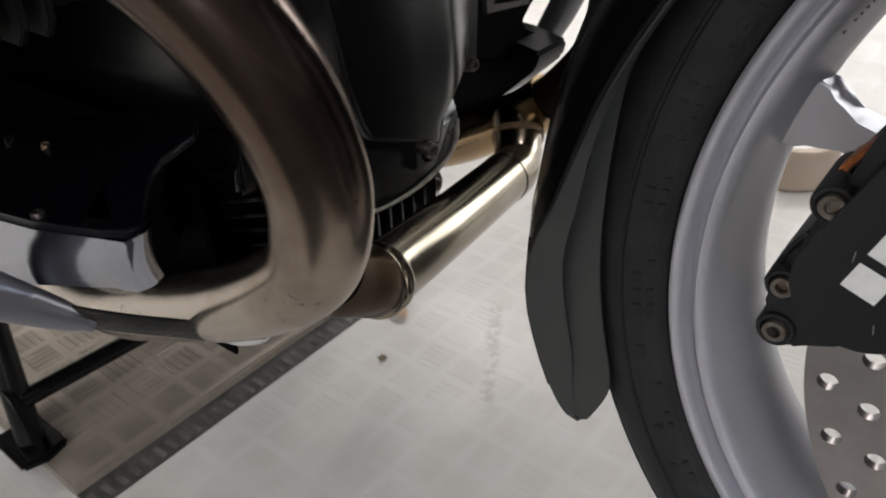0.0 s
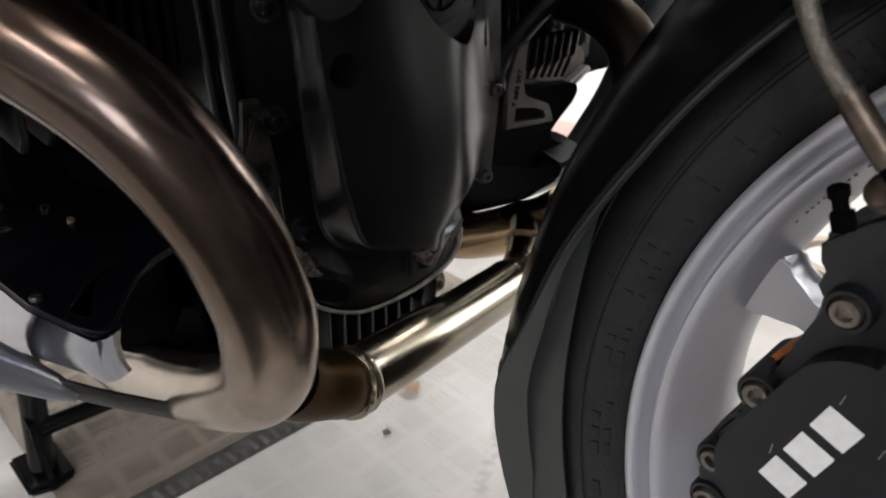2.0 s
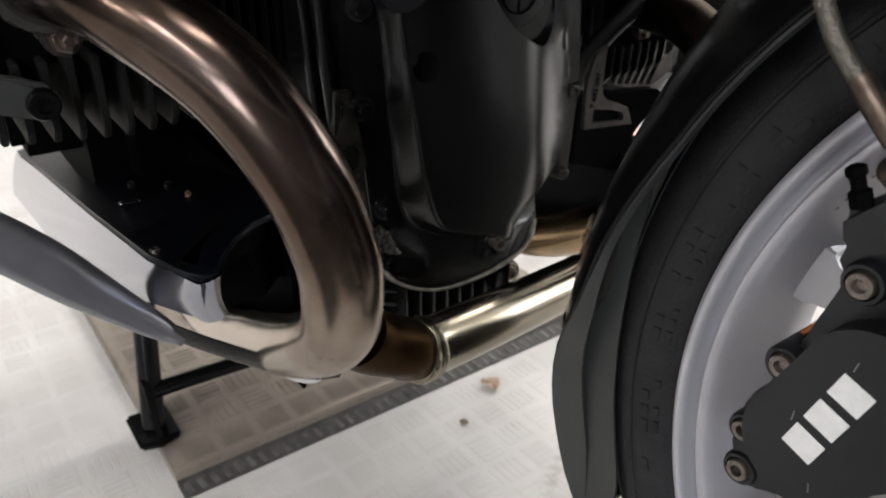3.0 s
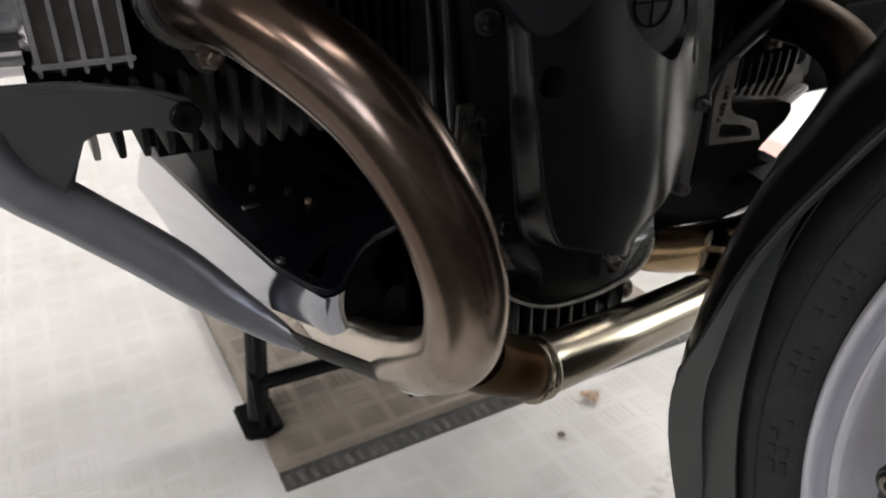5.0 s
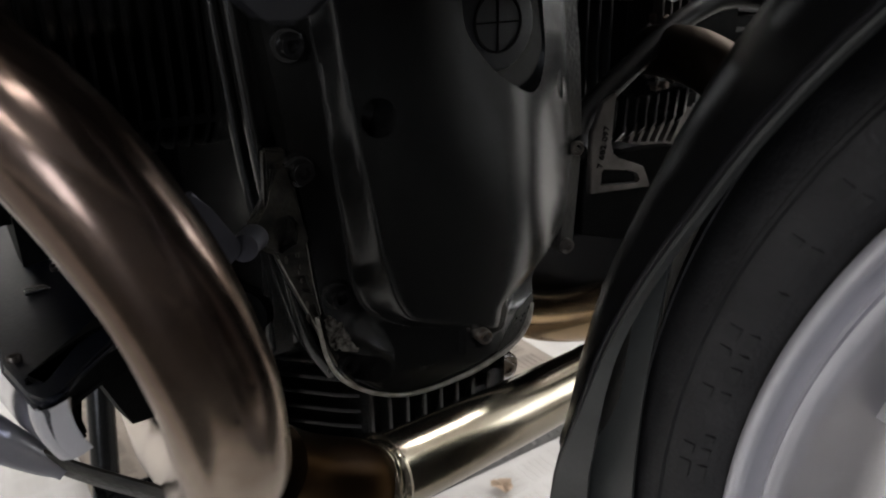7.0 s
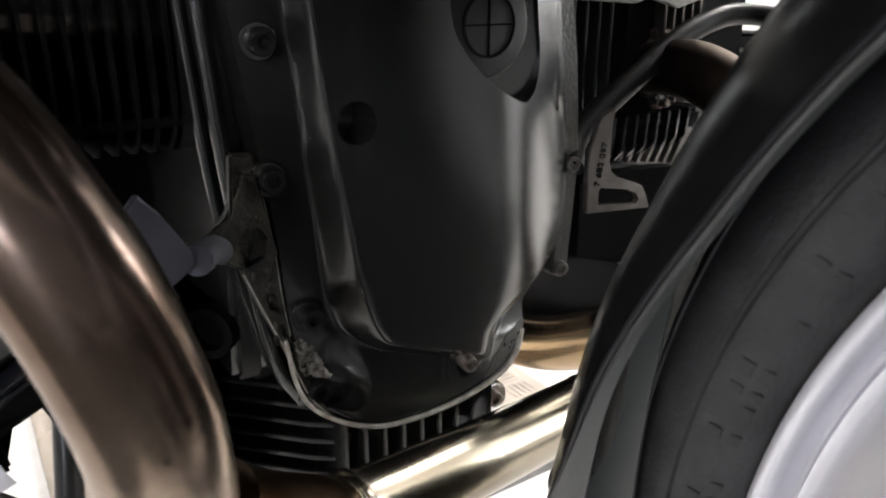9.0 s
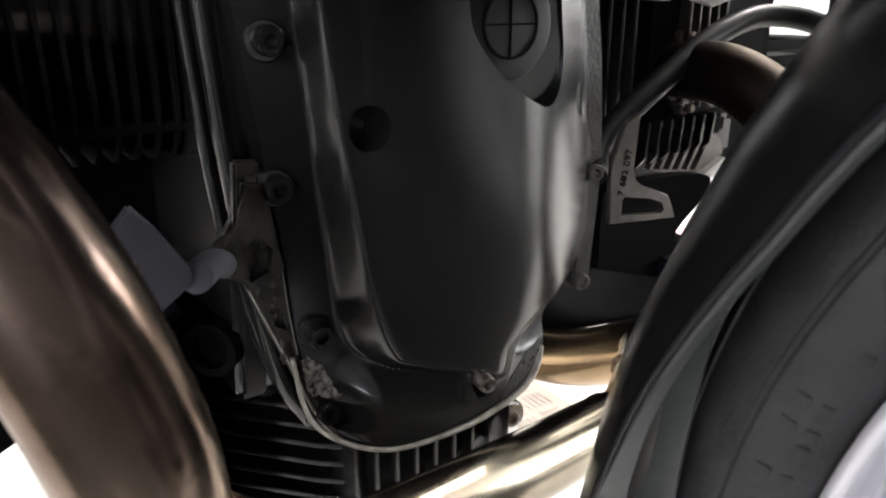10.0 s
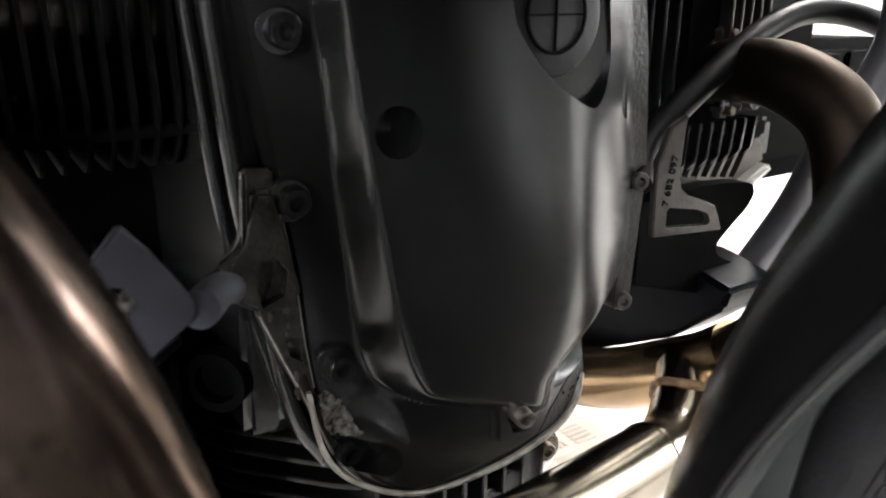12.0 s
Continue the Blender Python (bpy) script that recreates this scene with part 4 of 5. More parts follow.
    side = slab([(-0.60, 0.34), (-0.468, 0.34), (-0.462, 0.40), (-0.462, 0.62), (-0.60, 0.62)], 0.018, on_side(-0.137), 0.004)
    part("crankcase_side", side, M_ENGINE, block_ob)
    # square eye and lever of the casting
    eye = slab([(-0.1530, 0.4545), (-0.1450, 0.4540), (-0.1390, 0.4160), (-0.1385, 0.4115), (-0.1440, 0.4085), (-0.1540, 0.4095), (-0.1625, 0.4150), (-0.1675, 0.4270), (-0.1590, 0.4305), (-0.1550, 0.4360), (-0.1535, 0.4420)], 0.011, on_front(-0.4475), 0.0022, seg=3)
    eye = cut(eye, slab([(-0.1565, 0.4250), (-0.1525, 0.4295), (-0.1460, 0.4285), (-0.1430, 0.4240), (-0.1450, 0.4150), (-0.1535, 0.4118)], 0.03, on_front(-0.4455), 0))
    part("casting_eye", eye, M_CAST, block_ob, "worn casting lug with square window")
    part("lever_arm", tube([(-0.4470, -0.1605, 0.4175), (-0.432, -0.1660, 0.4240), (-0.410, -0.1750, 0.4325), (-0.3860, -0.1865, 0.4375)], 0.0054, 6, 24), M_LEVER, block_ob, "short blue-grey metal arm")
    m = on_front(-0.388)
    blade = slab([(-0.2035, 0.4640), (-0.2110, 0.4558), (-0.2085, 0.4490), (-0.2068, 0.4480), (-0.2045, 0.4490), (-0.2030, 0.4475), (-0.2050, 0.4369), (-0.2008, 0.4271), (-0.1884, 0.4360), (-0.1878, 0.4400), (-0.1885, 0.4420), (-0.197, 0.4560)], 0.004, m, 0.0008)
    part("lever_pin", lathe([(0.0018, -0.004), (0.0019, 0.003), (0.0013, 0.0045), (0.0003, 0.005)], (-0.386, -0.2040, 0.4440), (1, -0.2, 0), 14), M_TIN, block_ob)
    part("lever_blade", blade, M_LEVER, block_ob, "small grey metal lever blade")
    part("screw_eye", lathe([(0.013, 0), (0.013, 0.008), (0.009, 0.008), (0.009, 0.002)], (-0.474, -0.160, 0.371), (0.7, -0.7, 0), 28), M_DARK, block_ob)
    # finned oil pan
    pan = part("oil_pan", block(-0.70, -0.462, YE - 0.074, -0.014, 0.235, 0.322, 0.006), M_ENGINE, bike, "black finned oil pan")
    part("pan_shoulder", slab([(-0.70, -0.165), (-0.545, -0.165), (-0.505, -0.143), (-0.472, -0.112), (-0.47, -0.09), (-0.70, -0.09)], 0.094, Matrix.Translation((0, 0, 0.236)), 0.003), M_DARK, pan)
    for k in range(9):
        z = 0.243 + k * 0.0104
        part("fin", slab([(-0.70, -0.176), (-0.542, -0.176), (-0.500, -0.153), (-0.464, -0.119), (-0.453, -0.106), (-0.47, -0.09), (-0.70, -0.09)], 0.0026, Matrix.Translation((0, 0, z)), 0.0006), M_ENGINE, pan)
    for k in range(9):
        y = -0.1065 + k * 0.0118
        part("fin", slab([(-0.47, 0.237), (-0.452, 0.240), (-0.444, 0.262), (-0.444, 0.316), (-0.47, 0.318)], 0.0028, on_side(y), 0.0006), M_ENGINE, pan)
    arm = [(-0.004 + 0.0105 * math.cos(radians(d)), 0.2900 + 0.0105 * math.sin(radians(d))) for d in range(-70, 131, 20)] + [(-0.024, 0.2880), (-0.050, 0.2740), (-0.050, 0.2560), (-0.022, 0.2680)]
    link = part("link_arm", slab(arm, 0.012, on_front(-0.4640), 0.0035, seg=3), M_POLISH, pan, "bright aluminium link under the cover")
    part("bolt", axis_bolt((-0.4525, -0.0050, 0.2910), (1, -0.15, 0), 0.0050, 0.004), M_BOLT, link)


def rounded(x0, x1, z0, z1, r, n=5):
    out = []
    for cx, cz, a0 in ((x1 - r, z1 - r, 0), (x0 + r, z1 - r, 90), (x0 + r, z0 + r, 180), (x1 - r, z0 + r, 270)):
        for k in range(n + 1):
            a = radians(a0 + 90 * k / n)
            out.append((cx + r * math.cos(a), cz + r * math.sin(a)))
    return out


def build_cylinders():
    for s in (-1, 1):
        dz, dx = (0.0, 0.0) if s < 0 else (-0.055, -0.055)

        def yy(d):
            return YE + s * (d if s < 0 else d - 0.045)

        up = Matrix.Translation((dx, 0, dz))
        core = part("cylinder", rod((-0.575, yy(0.10), 0.535), (-0.575, yy(0.27), 0.535), 0.062, 40), M_ENGINE, bike, "black finned engine cylinder")
        for k in range(15):
            d = 0.122 + k * 0.0085
            fin = slab(rounded(-0.665, -0.503, 0.4480, 0.615, 0.03), 0.0020, on_side(yy(d)), 0.0006)
            part("fin", fin, M_HOSE if s < 0 else M_DARK, core)
        part("fin_bar", block(-0.520, -0.506, *sorted((yy(0.115), yy(0.25))), 0.4640, 0.4690, 0.001), M_DARK, core)
        head = part("cylinder_head", block(-0.625, -0.480, *sorted((yy(0.250), yy(0.332))), 0.478, 0.612, 0.008), M_DARK, bike, "black cast cylinder head")
        # short fins hanging under the head
        for k in range(12):
            d = 0.190 + k * 0.0118
            low = (0.4460 if s < 0 else 0.4545) + 0.0010 * abs(k - 3)
            part("fin", slab([(-0.58, low + 0.004), (-0.474, low), (-0.466, low + 0.008), (-0.464, 0.492), (-0.58, 0.492)], 0.0034, on_side(yy(d)), 0.0007), M_ALU if k > 9 and s < 0 else (M_FIN if s < 0 else M_ENGINE), head)
        cover = part("rocker_cover", slab(rounded(-0.615, -0.478, 0.492, 0.612, 0.03), 0.066, on_side(yy(0.326) if s < 0 else yy(0.392)), 0.014, seg=4), M_POLISH if s < 0 else M_DARK, bike, "silver ribbed rocker cover" if s < 0 else "dark ribbed rocker cover")
        for k in range(5):
            d = 0.286 + k * 0.0098
            part("rib", block(-0.484, -0.469, *sorted((yy(d) - 0.0011, yy(d) + 0.0011)), 0.497, 0.61, 0.0006), M_POLISH if s < 0 else M_TIN, cover)
        part("rib_bar", block(-0.482, -0.4695, *sorted((yy(0.283), yy(0.328))), 0.5005, 0.5035, 0.0006), M_POLISH if s < 0 else M_ENGINE, cover)
        # shade between the ribs is put into this panel's dark colour
        part("rib_panel", block(-0.486, -0.479, *sorted((yy(0.284), yy(0.327))), 0.497, 0.61, 0.0006), M_SHADE if s < 0 else M_DARK, cover, "recess between the ribs, coloured as if shaded")
        for ob in (core, head, cover):
            for o in (ob, *ob.children):
                o.data.transform(up)


def build_guards():
    base = [(-0.488, -0.335, 0.62), (-0.483, -0.366, 0.561), (-0.480, -0.388, 0.525), (-0.476, -0.3945, 0.487), (-0.474, -0.386, 0.455), (-0.471, -0.360, 0.4285), (-0.466, -0.327, 0.397), (-0.458, -0.298, 0.3665), (-0.447, -0.270, 0.339), (-0.443, -0.262, 0.331)]
    for s in (-1, 1):
        pts = base if s < 0 else [(-0.47, 0.30, 0.56), (-0.455, 0.285, 0.50), (-0.457, 0.262, 0.455), (-0.464, 0.240, 0.421), (-0.484, 0.238, 0.370), (-0.509, 0.232, 0.324), (-0.535, 0.225, 0.290), (-0.545, 0.222, 0.280)]
        line = spline(pts, 12)
        n = len(line)
        rad = [0.0140 if i < n - 34 else 0.0036 + 0.0104 * (1 - smoothstep(n - 36, n - 1, i)) for i in range(n)]
        bar = part("crash_bar", add_tube(bmesh.new(), line, rad, 36), M_GUARD, bike, "grey tubular cylinder guard")
        if s > 0:
            continue
        out = [(-0.384, 0.4990), (-0.3508, 0.4975), (-0.3193, 0.4900), (-0.3051, 0.4858), (-0.2965, 0.4810), (-0.2940, 0.4735), (-0.2985, 0.4665), (-0.3060, 0.4665), (-0.3125, 0.4700), (-0.3215, 0.4730), (-0.3445, 0.4765), (-0.3520, 0.4730), (-0.3560, 0.4640), (-0.3598, 0.4440), (-0.374, 0.4600), (-0.3804, 0.4757)]
        bracket = part("guard_bracket", slab(out, 0.012, on_front(-0.462), 0.003), M_SKIRT, bar, "dark grey cast guard bracket")
        part("bolt", axis_bolt((-0.4505, -0.3035, 0.4755), (1, 0, 0), 0.0075, 0.006), M_BLACK, bracket)
        line = spline([(-0.4520, -0.2760, 0.3440), (-0.4380, -0.2540, 0.3300), (-0.4260, -0.2300, 0.3160), (-0.4150, -0.2050, 0.3010), (-0.4100, -0.1800, 0.2950)], 6)
        bm = bmesh.new()
        rings = []
        for i, p in enumerate(line):
            d = (line[min(i + 1, len(line) - 1)] - line[max(i - 1, 0)]).normalized()
            up = (V((0.35, 0.0, 0.9)) - d * d.dot(V((0.35, 0.0, 0.9)))).normalized()
            out_way = d.cross(up)
            rings.append([bm.verts.new(p + up * a * 0.0062 + out_way * b * 0.0016) for a, b in ((-1, -0.5), (-0.8, -1), (0.8, -1), (1, -0.5), (1, 0.5), (0.8, 1), (-0.8, 1), (-1, 0.5))])
        for a, b in zip(rings, rings[1:]):
            for k in range(8):
                bm.faces.new((a[k], a[(k + 1) % 8], b[(k + 1) % 8], b[k]))
        bm.faces.new(rings[0][::-1])
        bm.faces.new(rings[-1])
        strap = part("strap", bm, M_WORN, bar, "dark flat steel strap")
        # polished oval bead builds in the highlight at the pipe's lower edge
        bm = bmesh.new()
        bmesh.ops.create_uvsphere(bm, u_segments=32, v_segments=20, radius=1.0)
        bm.transform(Matrix.Translation((-0.4165, -0.2040, 0.2990)) @ V((0.35, 0.80, -0.38)).to_track_quat("X", "Z").to_matrix().to_4x4() @ Matrix.Diagonal((0.0135, 0.0052, 0.0052, 1)))
        part("end_plug", bm, M_CHROME, strap, "polished oval bead in place of a pipe highlight")



def build_stand():
    leg = [(-0.772, -0.232, 0.030), (-0.800, -0.215, 0.14), (-0.835, -0.195, 0.26), (-0.85, -0.19, 0.34)]
    for s in (-1, 1):
        pts = leg if s < 0 else mirrored(leg, YE)
        st = part("stand_leg", tube(pts, 0.0125, 6, 18), M_BLACK, bike, "black centre stand leg")
        x, y, z = pts[0]
        part("foot", slab([(-0.035, -0.022), (0.025, -0.022), (0.032, 0.0), (0.025, 0.022), (-0.035, 0.022)], 0.010, Matrix.Translation((x, y, 0.0200)), 0.003), M_BLACK, st)
        part("foot_rib", slab([(-0.012, 0.025), (0.026, 0.025), (0.004, 0.085), (-0.012, 0.09)], 0.006, Matrix.Translation((x, 0, 0)) @ on_side(y + 0.003), 0.001), M_BLACK, st)
    part("stand_bar", rod((-0.7760, -0.225, 0.072), (-0.7560, 2 * YE + 0.225, 0.072), 0.0092, 16), M_BLACK, bike, "black stand crossbar")


def build_belly():
    top = [(-0.3745, -0.2570, 0.4066), (-0.3735, -0.2625, 0.4050), (-0.3775, -0.2660, 0.4035), (-0.390, -0.268, 0.4015), (-0.434, -0.2735, 0.3940), (-0.60, -0.272, 0.361), (-0.90, -0.266, 0.301), (-1.12, -0.264, 0.257), (-1.12, -0.175, 0.271), (-0.52, -0.172, 0.388), (-0.455, -0.178, 0.400), (-0.4330, -0.1950, 0.4020), (-0.4255, -0.2120, 0.4034), (-0.4200, -0.2220, 0.4042), (-0.4090, -0.2360, 0.4054), (-0.3910, -0.2500, 0.4064)]

    def prism(points, drop, inset):
        bm = bmesh.new()
        a = [bm.verts.new(p) for p in points]
        b = [bm.verts.new((x - inset * 0.8, y + inset, z - drop)) for x, y, z in points]
        bm.faces.new(a)
        bm.faces.new(b[::-1])
        for i in range(len(a)):
            j = (i + 1) % len(a)
            bm.faces.new((a[i], a[j], b[j], b[i]))
        return bm

    lid = prism(top, 0.004, 0.0)
    bmesh.ops.bevel(lid, geom=lid.edges[:], offset=0.0016, segments=3, affect="EDGES", clamp_overlap=True)
    pan = part("belly_pan", lid, M_PAINT, bike, "navy black lacquered belly pan", 60)
    low = prism([(x - 0.010, y + (0.0025 if y < -0.250 else -0.020), z - 0.0036) for x, y, z in top], 0.026, 0.004)
    bmesh.ops.bevel(low, geom=low.edges[:], offset=0.0035, segments=3, affect="EDGES", clamp_overlap=True)
    part("pan_body", low, M_DARK, pan, "black pan underside", 60)
    rim = [(-0.3740, -0.2560, 0.4035), (-0.3725, -0.2600, 0.4028), (-0.3725, -0.2630, 0.4022), (-0.3765, -0.2672, 0.4005), (-0.390, -0.2692, 0.3985), (-0.434, -0.2748, 0.3908), (-0.60, -0.2733, 0.3575), (-0.90, -0.2673, 0.2975), (-1.12, -0.2653, 0.2535)]
    bm = bmesh.new()
    rows = []
    for x, y, z in rim:
        back = smoothstep(-0.38, -0.62, x)
        rows.append([bm.verts.new((x - 0.010 * k, y + (0.0040 - 0.018 * back) * k - 0.0022 * (1 - (2 * k - 1) ** 2), z - (0.028 + 0.028 * back) * k)) for k in (0.0, 0.08, 0.25, 0.5, 0.75, 0.92, 1.0)])
    for r0, r1 in zip(rows, rows[1:]):
        for k in range(6):
            bm.faces.new((r0[k], r0[k + 1], r1[k + 1], r1[k]))
    bmesh.ops.recalc_face_normals(bm, faces=bm.faces[:])
    bmesh.ops.solidify(bm, geom=bm.faces[:], thickness=0.0012)
    part("pan_side", bm, M_NAVY, pan, "polished pan side", 60)
    # black sheets added inside the pan stand in for its shaded hollow
    wall = prism([(-0.440, -0.225, 0.394), (-0.450, -0.248, 0.388), (-0.48, -0.250, 0.38), (-0.62, -0.250, 0.345), (-0.62, -0.185, 0.345), (-0.50, -0.185, 0.378)], 0.058, 0.02)
    part("inner_panel", wall, M_DARK, pan)
    part("inner_panel", block(-0.74, -0.468, -0.1815, -0.1785, 0.245, 0.385, 0.001), M_DARK, pan, "matt black sheet in place of the dark void")
    for x, y, z in ((-0.633, -0.234, 0.3525), (-0.578, -0.221, 0.3670)):
        part("pan_screw", axis_bolt((x, y, z + 0.004), (0.5, -0.2, 0.8), 0.0030, 0.008), M_TIN, pan, "dull small screw")
    part("clip", slab([(-0.003, -0.007), (0.002, -0.007), (0.003, 0.007), (-0.002, 0.004)], 0.003, pose(-0.575, -0.2500, 0.3680, 0, 12, 10), 0.0006), M_POLISH, pan, "bright metal clip")
    part("clip", rod((-0.535, -0.222, 0.374), (-0.533, -0.221, 0.384), 0.0022, 12), M_RUST, pan, "rusty clip")
    part("pan_screw", axis_bolt((-0.437, -0.2695, 0.3935), (0, 0, 1), 0.0028, 0.0020), M_TIN, pan)
    far = [(-0.66, 0.30), (-0.572, 0.335), (-0.530, 0.3500), (-0.504, 0.3500), (-0.465, 0.341), (-0.469, 0.326), (-0.508, 0.292), (-0.606, 0.239), (-0.66, 0.22)]
    part("belly_pan", slab(far[::-1], 0.05, on_side(0.205), 0.003), M_PAINT, bike, "navy black lacquered belly pan", 60)


def build_mudguard():
    ridges = [(60, 0.289), (150, 0.2905), (155, 0.2925), (160, 0.2955), (165, 0.2990), (170, 0.3025), (175, 0.3085), (180, 0.3205), (184, 0.3285), (189, 0.3335), (195, 0.3338), (200, 0.3325), (202, 0.3305), (203, 0.3285), (203.6, 0.3250), (203.8, 0.3225)]
    tops = [(60, 0.346), (150, 0.345), (157, 0.345), (165, 0.3465), (170, 0.3480), (174, 0.3490), (178, 0.3500), (183, 0.3500), (189, 0.3520), (195, 0.3515), (199, 0.3500), (202, 0.3420), (203, 0.3330), (203.6, 0.3270), (203.8, 0.3235)]
    halves = [(60, 0.084), (160, 0.085), (170, 0.083), (176, 0.080), (182, 0.072), (190, 0.066), (203.8, 0.062)]
    skirts = [(60, 0.0005), (120, 0.0005), (158, 0.0006), (166, 0.0028), (173, 0.0080), (180, 0.0155), (187, 0.0220), (193, 0.0225), (198, 0.0165), (202, 0.0070), (203.8, 0.0010)]
    sec = [(1.0, 0.0), (0.99, 0.035), (0.955, 0.13), (0.88, 0.30), (0.73, 0.54), (0.50, 0.77), (0.25, 0.93), (0.0, 1.0)]
    sec = [(-y, r) for y, r in sec] + [(y, r) for y, r in sec[-2::-1]]
    steps = [62 + k * 2.0 for k in range(34)] + [130 + k for k in range(67)] + [197 + 0.34 * k for k in range(18)] + [203, 203.2, 203.4, 203.6, 203.8]

    def sheet(ring, thickness):
        bm = bmesh.new()
        rows = [[bm.verts.new(wheel_at(r, deg, y)) for y, r in ring(deg)] for deg in steps]
        for a, b in zip(rows, rows[1:]):
            for j in range(len(a) - 1):
                bm.faces.new((a[j], a[j + 1], b[j + 1], b[j]))
        bmesh.ops.recalc_face_normals(bm, faces=bm.faces[:])
        bmesh.ops.solidify(bm, geom=bm.faces[:], thickness=thickness)
        return bm

    def shell(deg):
        low, high, half = eased(ridges, deg), eased(tops, deg), eased(halves, deg)
        return [(y * half, low + (high - low) * r) for y, r in sec]

    def skirt(side):
        def ring(deg):
            low, half, w = eased(ridges, deg), eased(halves, deg), eased(skirts, deg)
            return [(side * half * (1.0 - 0.05 * k), low - 0.0005 - w * k) for k in (0.0, 0.35, 0.7, 1.0)]
        return ring

    guard = part("mudguard", sheet(shell, 0.003), M_BLACK, bike, "satin black front mudguard", 35)
    for side in (-1, 1):
        # lower edge in a lighter grey than the guard
        part("side_skirt", sheet(skirt(side), 0.0022), M_SKIRT, guard, "dark grey lower edge")
        bead = [wheel_at(eased(ridges, d), d, side * (eased(halves, d) + 0.0004)) for d in range(70, 200, 3)]
        part("edge_bead", add_tube(bmesh.new(), bead, 0.0013, 8), M_GREY, guard)
    # black flap inside the rear end
    bm = bmesh.new()
    inner = [(152, 0.3120), (158, 0.3030), (163, 0.2975), (169, 0.2935), (176, 0.2910), (186, 0.2900), (196, 0.2905), (199.5, 0.2950), (201.8, 0.3050), (203.6, 0.3160)]
    rows = []
    for k in range(60):
        deg = 152 + k * 51.6 / 59
        out = max(eased(ridges, deg) - 0.002, eased(inner, deg) + 0.010 * smoothstep(152, 156, deg) * (deg < 195))
        rows.append([bm.verts.new(wheel_at(out + (eased(inner, deg) - out) * f, deg, -0.0605 + 0.0015 * f)) for f in (0.0, 0.33, 0.66, 1.0)])
    for a, b in zip(rows, rows[1:]):
        for j in range(3):
            bm.faces.new((a[j], a[j + 1], b[j + 1], b[j]))
    bmesh.ops.recalc_face_normals(bm, faces=bm.faces[:])
    bmesh.ops.solidify(bm, geom=bm.faces[:], thickness=0.0015)
    part("mud_flap", bm, M_SKIRT, guard, "dark grey flap at the rear end")
    for x, y, z in ((-0.3225, -0.0690, 0.338), (-0.3268, -0.0680, 0.315)):
        part("bolt", axis_bolt((x + 0.001, y, z), (-0.9, -0.45, 0), 0.0055, 0.006), M_BLACK, guard)


def build_brake():
    out = [(-0.150, 0.345), (-0.1621, 0.3372), (-0.1719, 0.3291), (-0.1895, 0.3190), (-0.1965, 0.3205), (-0.2005, 0.3268), (-0.2020, 0.3409), (-0.2022, 0.3550), (-0.2000, 0.3650), (-0.1950, 0.3745), (-0.1875, 0.3826), (-0.1890, 0.3930), (-0.1860, 0.4030), (-0.1763, 0.4171), (-0.1751, 0.4303), (-0.1754, 0.4375),
           (-0.1744, 0.4446), (-0.1785, 0.4481), (-0.1815, 0.4600), (-0.1700, 0.4720), (-0.150, 0.486), (-0.125, 0.478), (-0.112, 0.45), (-0.115, 0.40), (-0.130, 0.365)]
    cal = part("brake_caliper", slab(out, 0.036, on_side(-0.052), 0.004, seg=3), M_CALIPER, bike, "scratched anthracite brake caliper")
    a, b = V((-0.1665, 0.3660, 0)), V((-0.1495, 0.4030, 0))
    along = (b - a).normalized()
    across = V((-along.y, along.x, 0))
    ring = []
    for k in range(40):
        t = 2 * math.pi * (k + 0.5) / 40
        q = (b if math.cos(t) > 0 else a) + 0.0262 * (along * math.cos(t) + across * math.sin(t))
        ring.append((q.x, q.y))
    part("piston_housing", slab(ring, 0.0155, on_side(-0.086), 0.0045, seg=4), M_CALIPER, cal)
    for x, z, y, r in ((-0.1493, 0.4623, -0.095, 0.0060), (-0.1650, 0.4405, -0.092, 0.0060), (-0.1852, 0.3938, -0.092, 0.0060), (-0.1956, 0.3528, -0.0905, 0.0056), (-0.1952, 0.3285, -0.0875, 0.0060)):
        part("bolt_boss", lathe([(r * 1.42, -0.03), (r * 1.42, 0.0045), (r * 1.28, 0.0062), (r * 1.04, 0.0062), (r * 1.02, 0.001), (r * 0.5, 0.001)], (x, y + 0.004, z), (0, -1, 0), 28), M_CALIPER, cal)
        part("bolt", axis_bolt((x, y + 0.002, z), (0, -1, 0), r * 0.92, 0.006, 0.52), M_BOLT, cal, "rusty socket bolt")
    # three plain pale marks in the place of the maker's name
    d = V((0.0174, 0.0, 0.0457)).normalized()
    for k in range(3):
        m = on_side(-0.1010) @ Matrix.Translation((-0.1694 + 0.0174 * (k + 0.5) / 3, 0.3627 + 0.0457 * (k + 0.5) / 3, 0)) @ Matrix.Rotation(math.atan2(d.z, d.x), 4, "Z")
        part("pale_mark", block(-0.0060, 0.0060, -0.0068, 0.0068, 0, 0.0008, 0.0002, m), M_WHITE, cal)
    # scratches
    random.seed(11)
    for x, z in ((-0.1560, 0.4130), (-0.1390, 0.4060), (-0.1375, 0.4010), (-0.1400, 0.3995), (-0.1730, 0.3800), (-0.1600, 0.3520)):
        m = on_side(-0.1010) @ Matrix.Translation((x, z, 0)) @ Matrix.Rotation(random.uniform(0, 3), 4, "Z")
        part("scratch", block(-0.0022, 0.0022, -0.0002, 0.0002, 0, 0.0007, 0, m), M_DISC, cal)
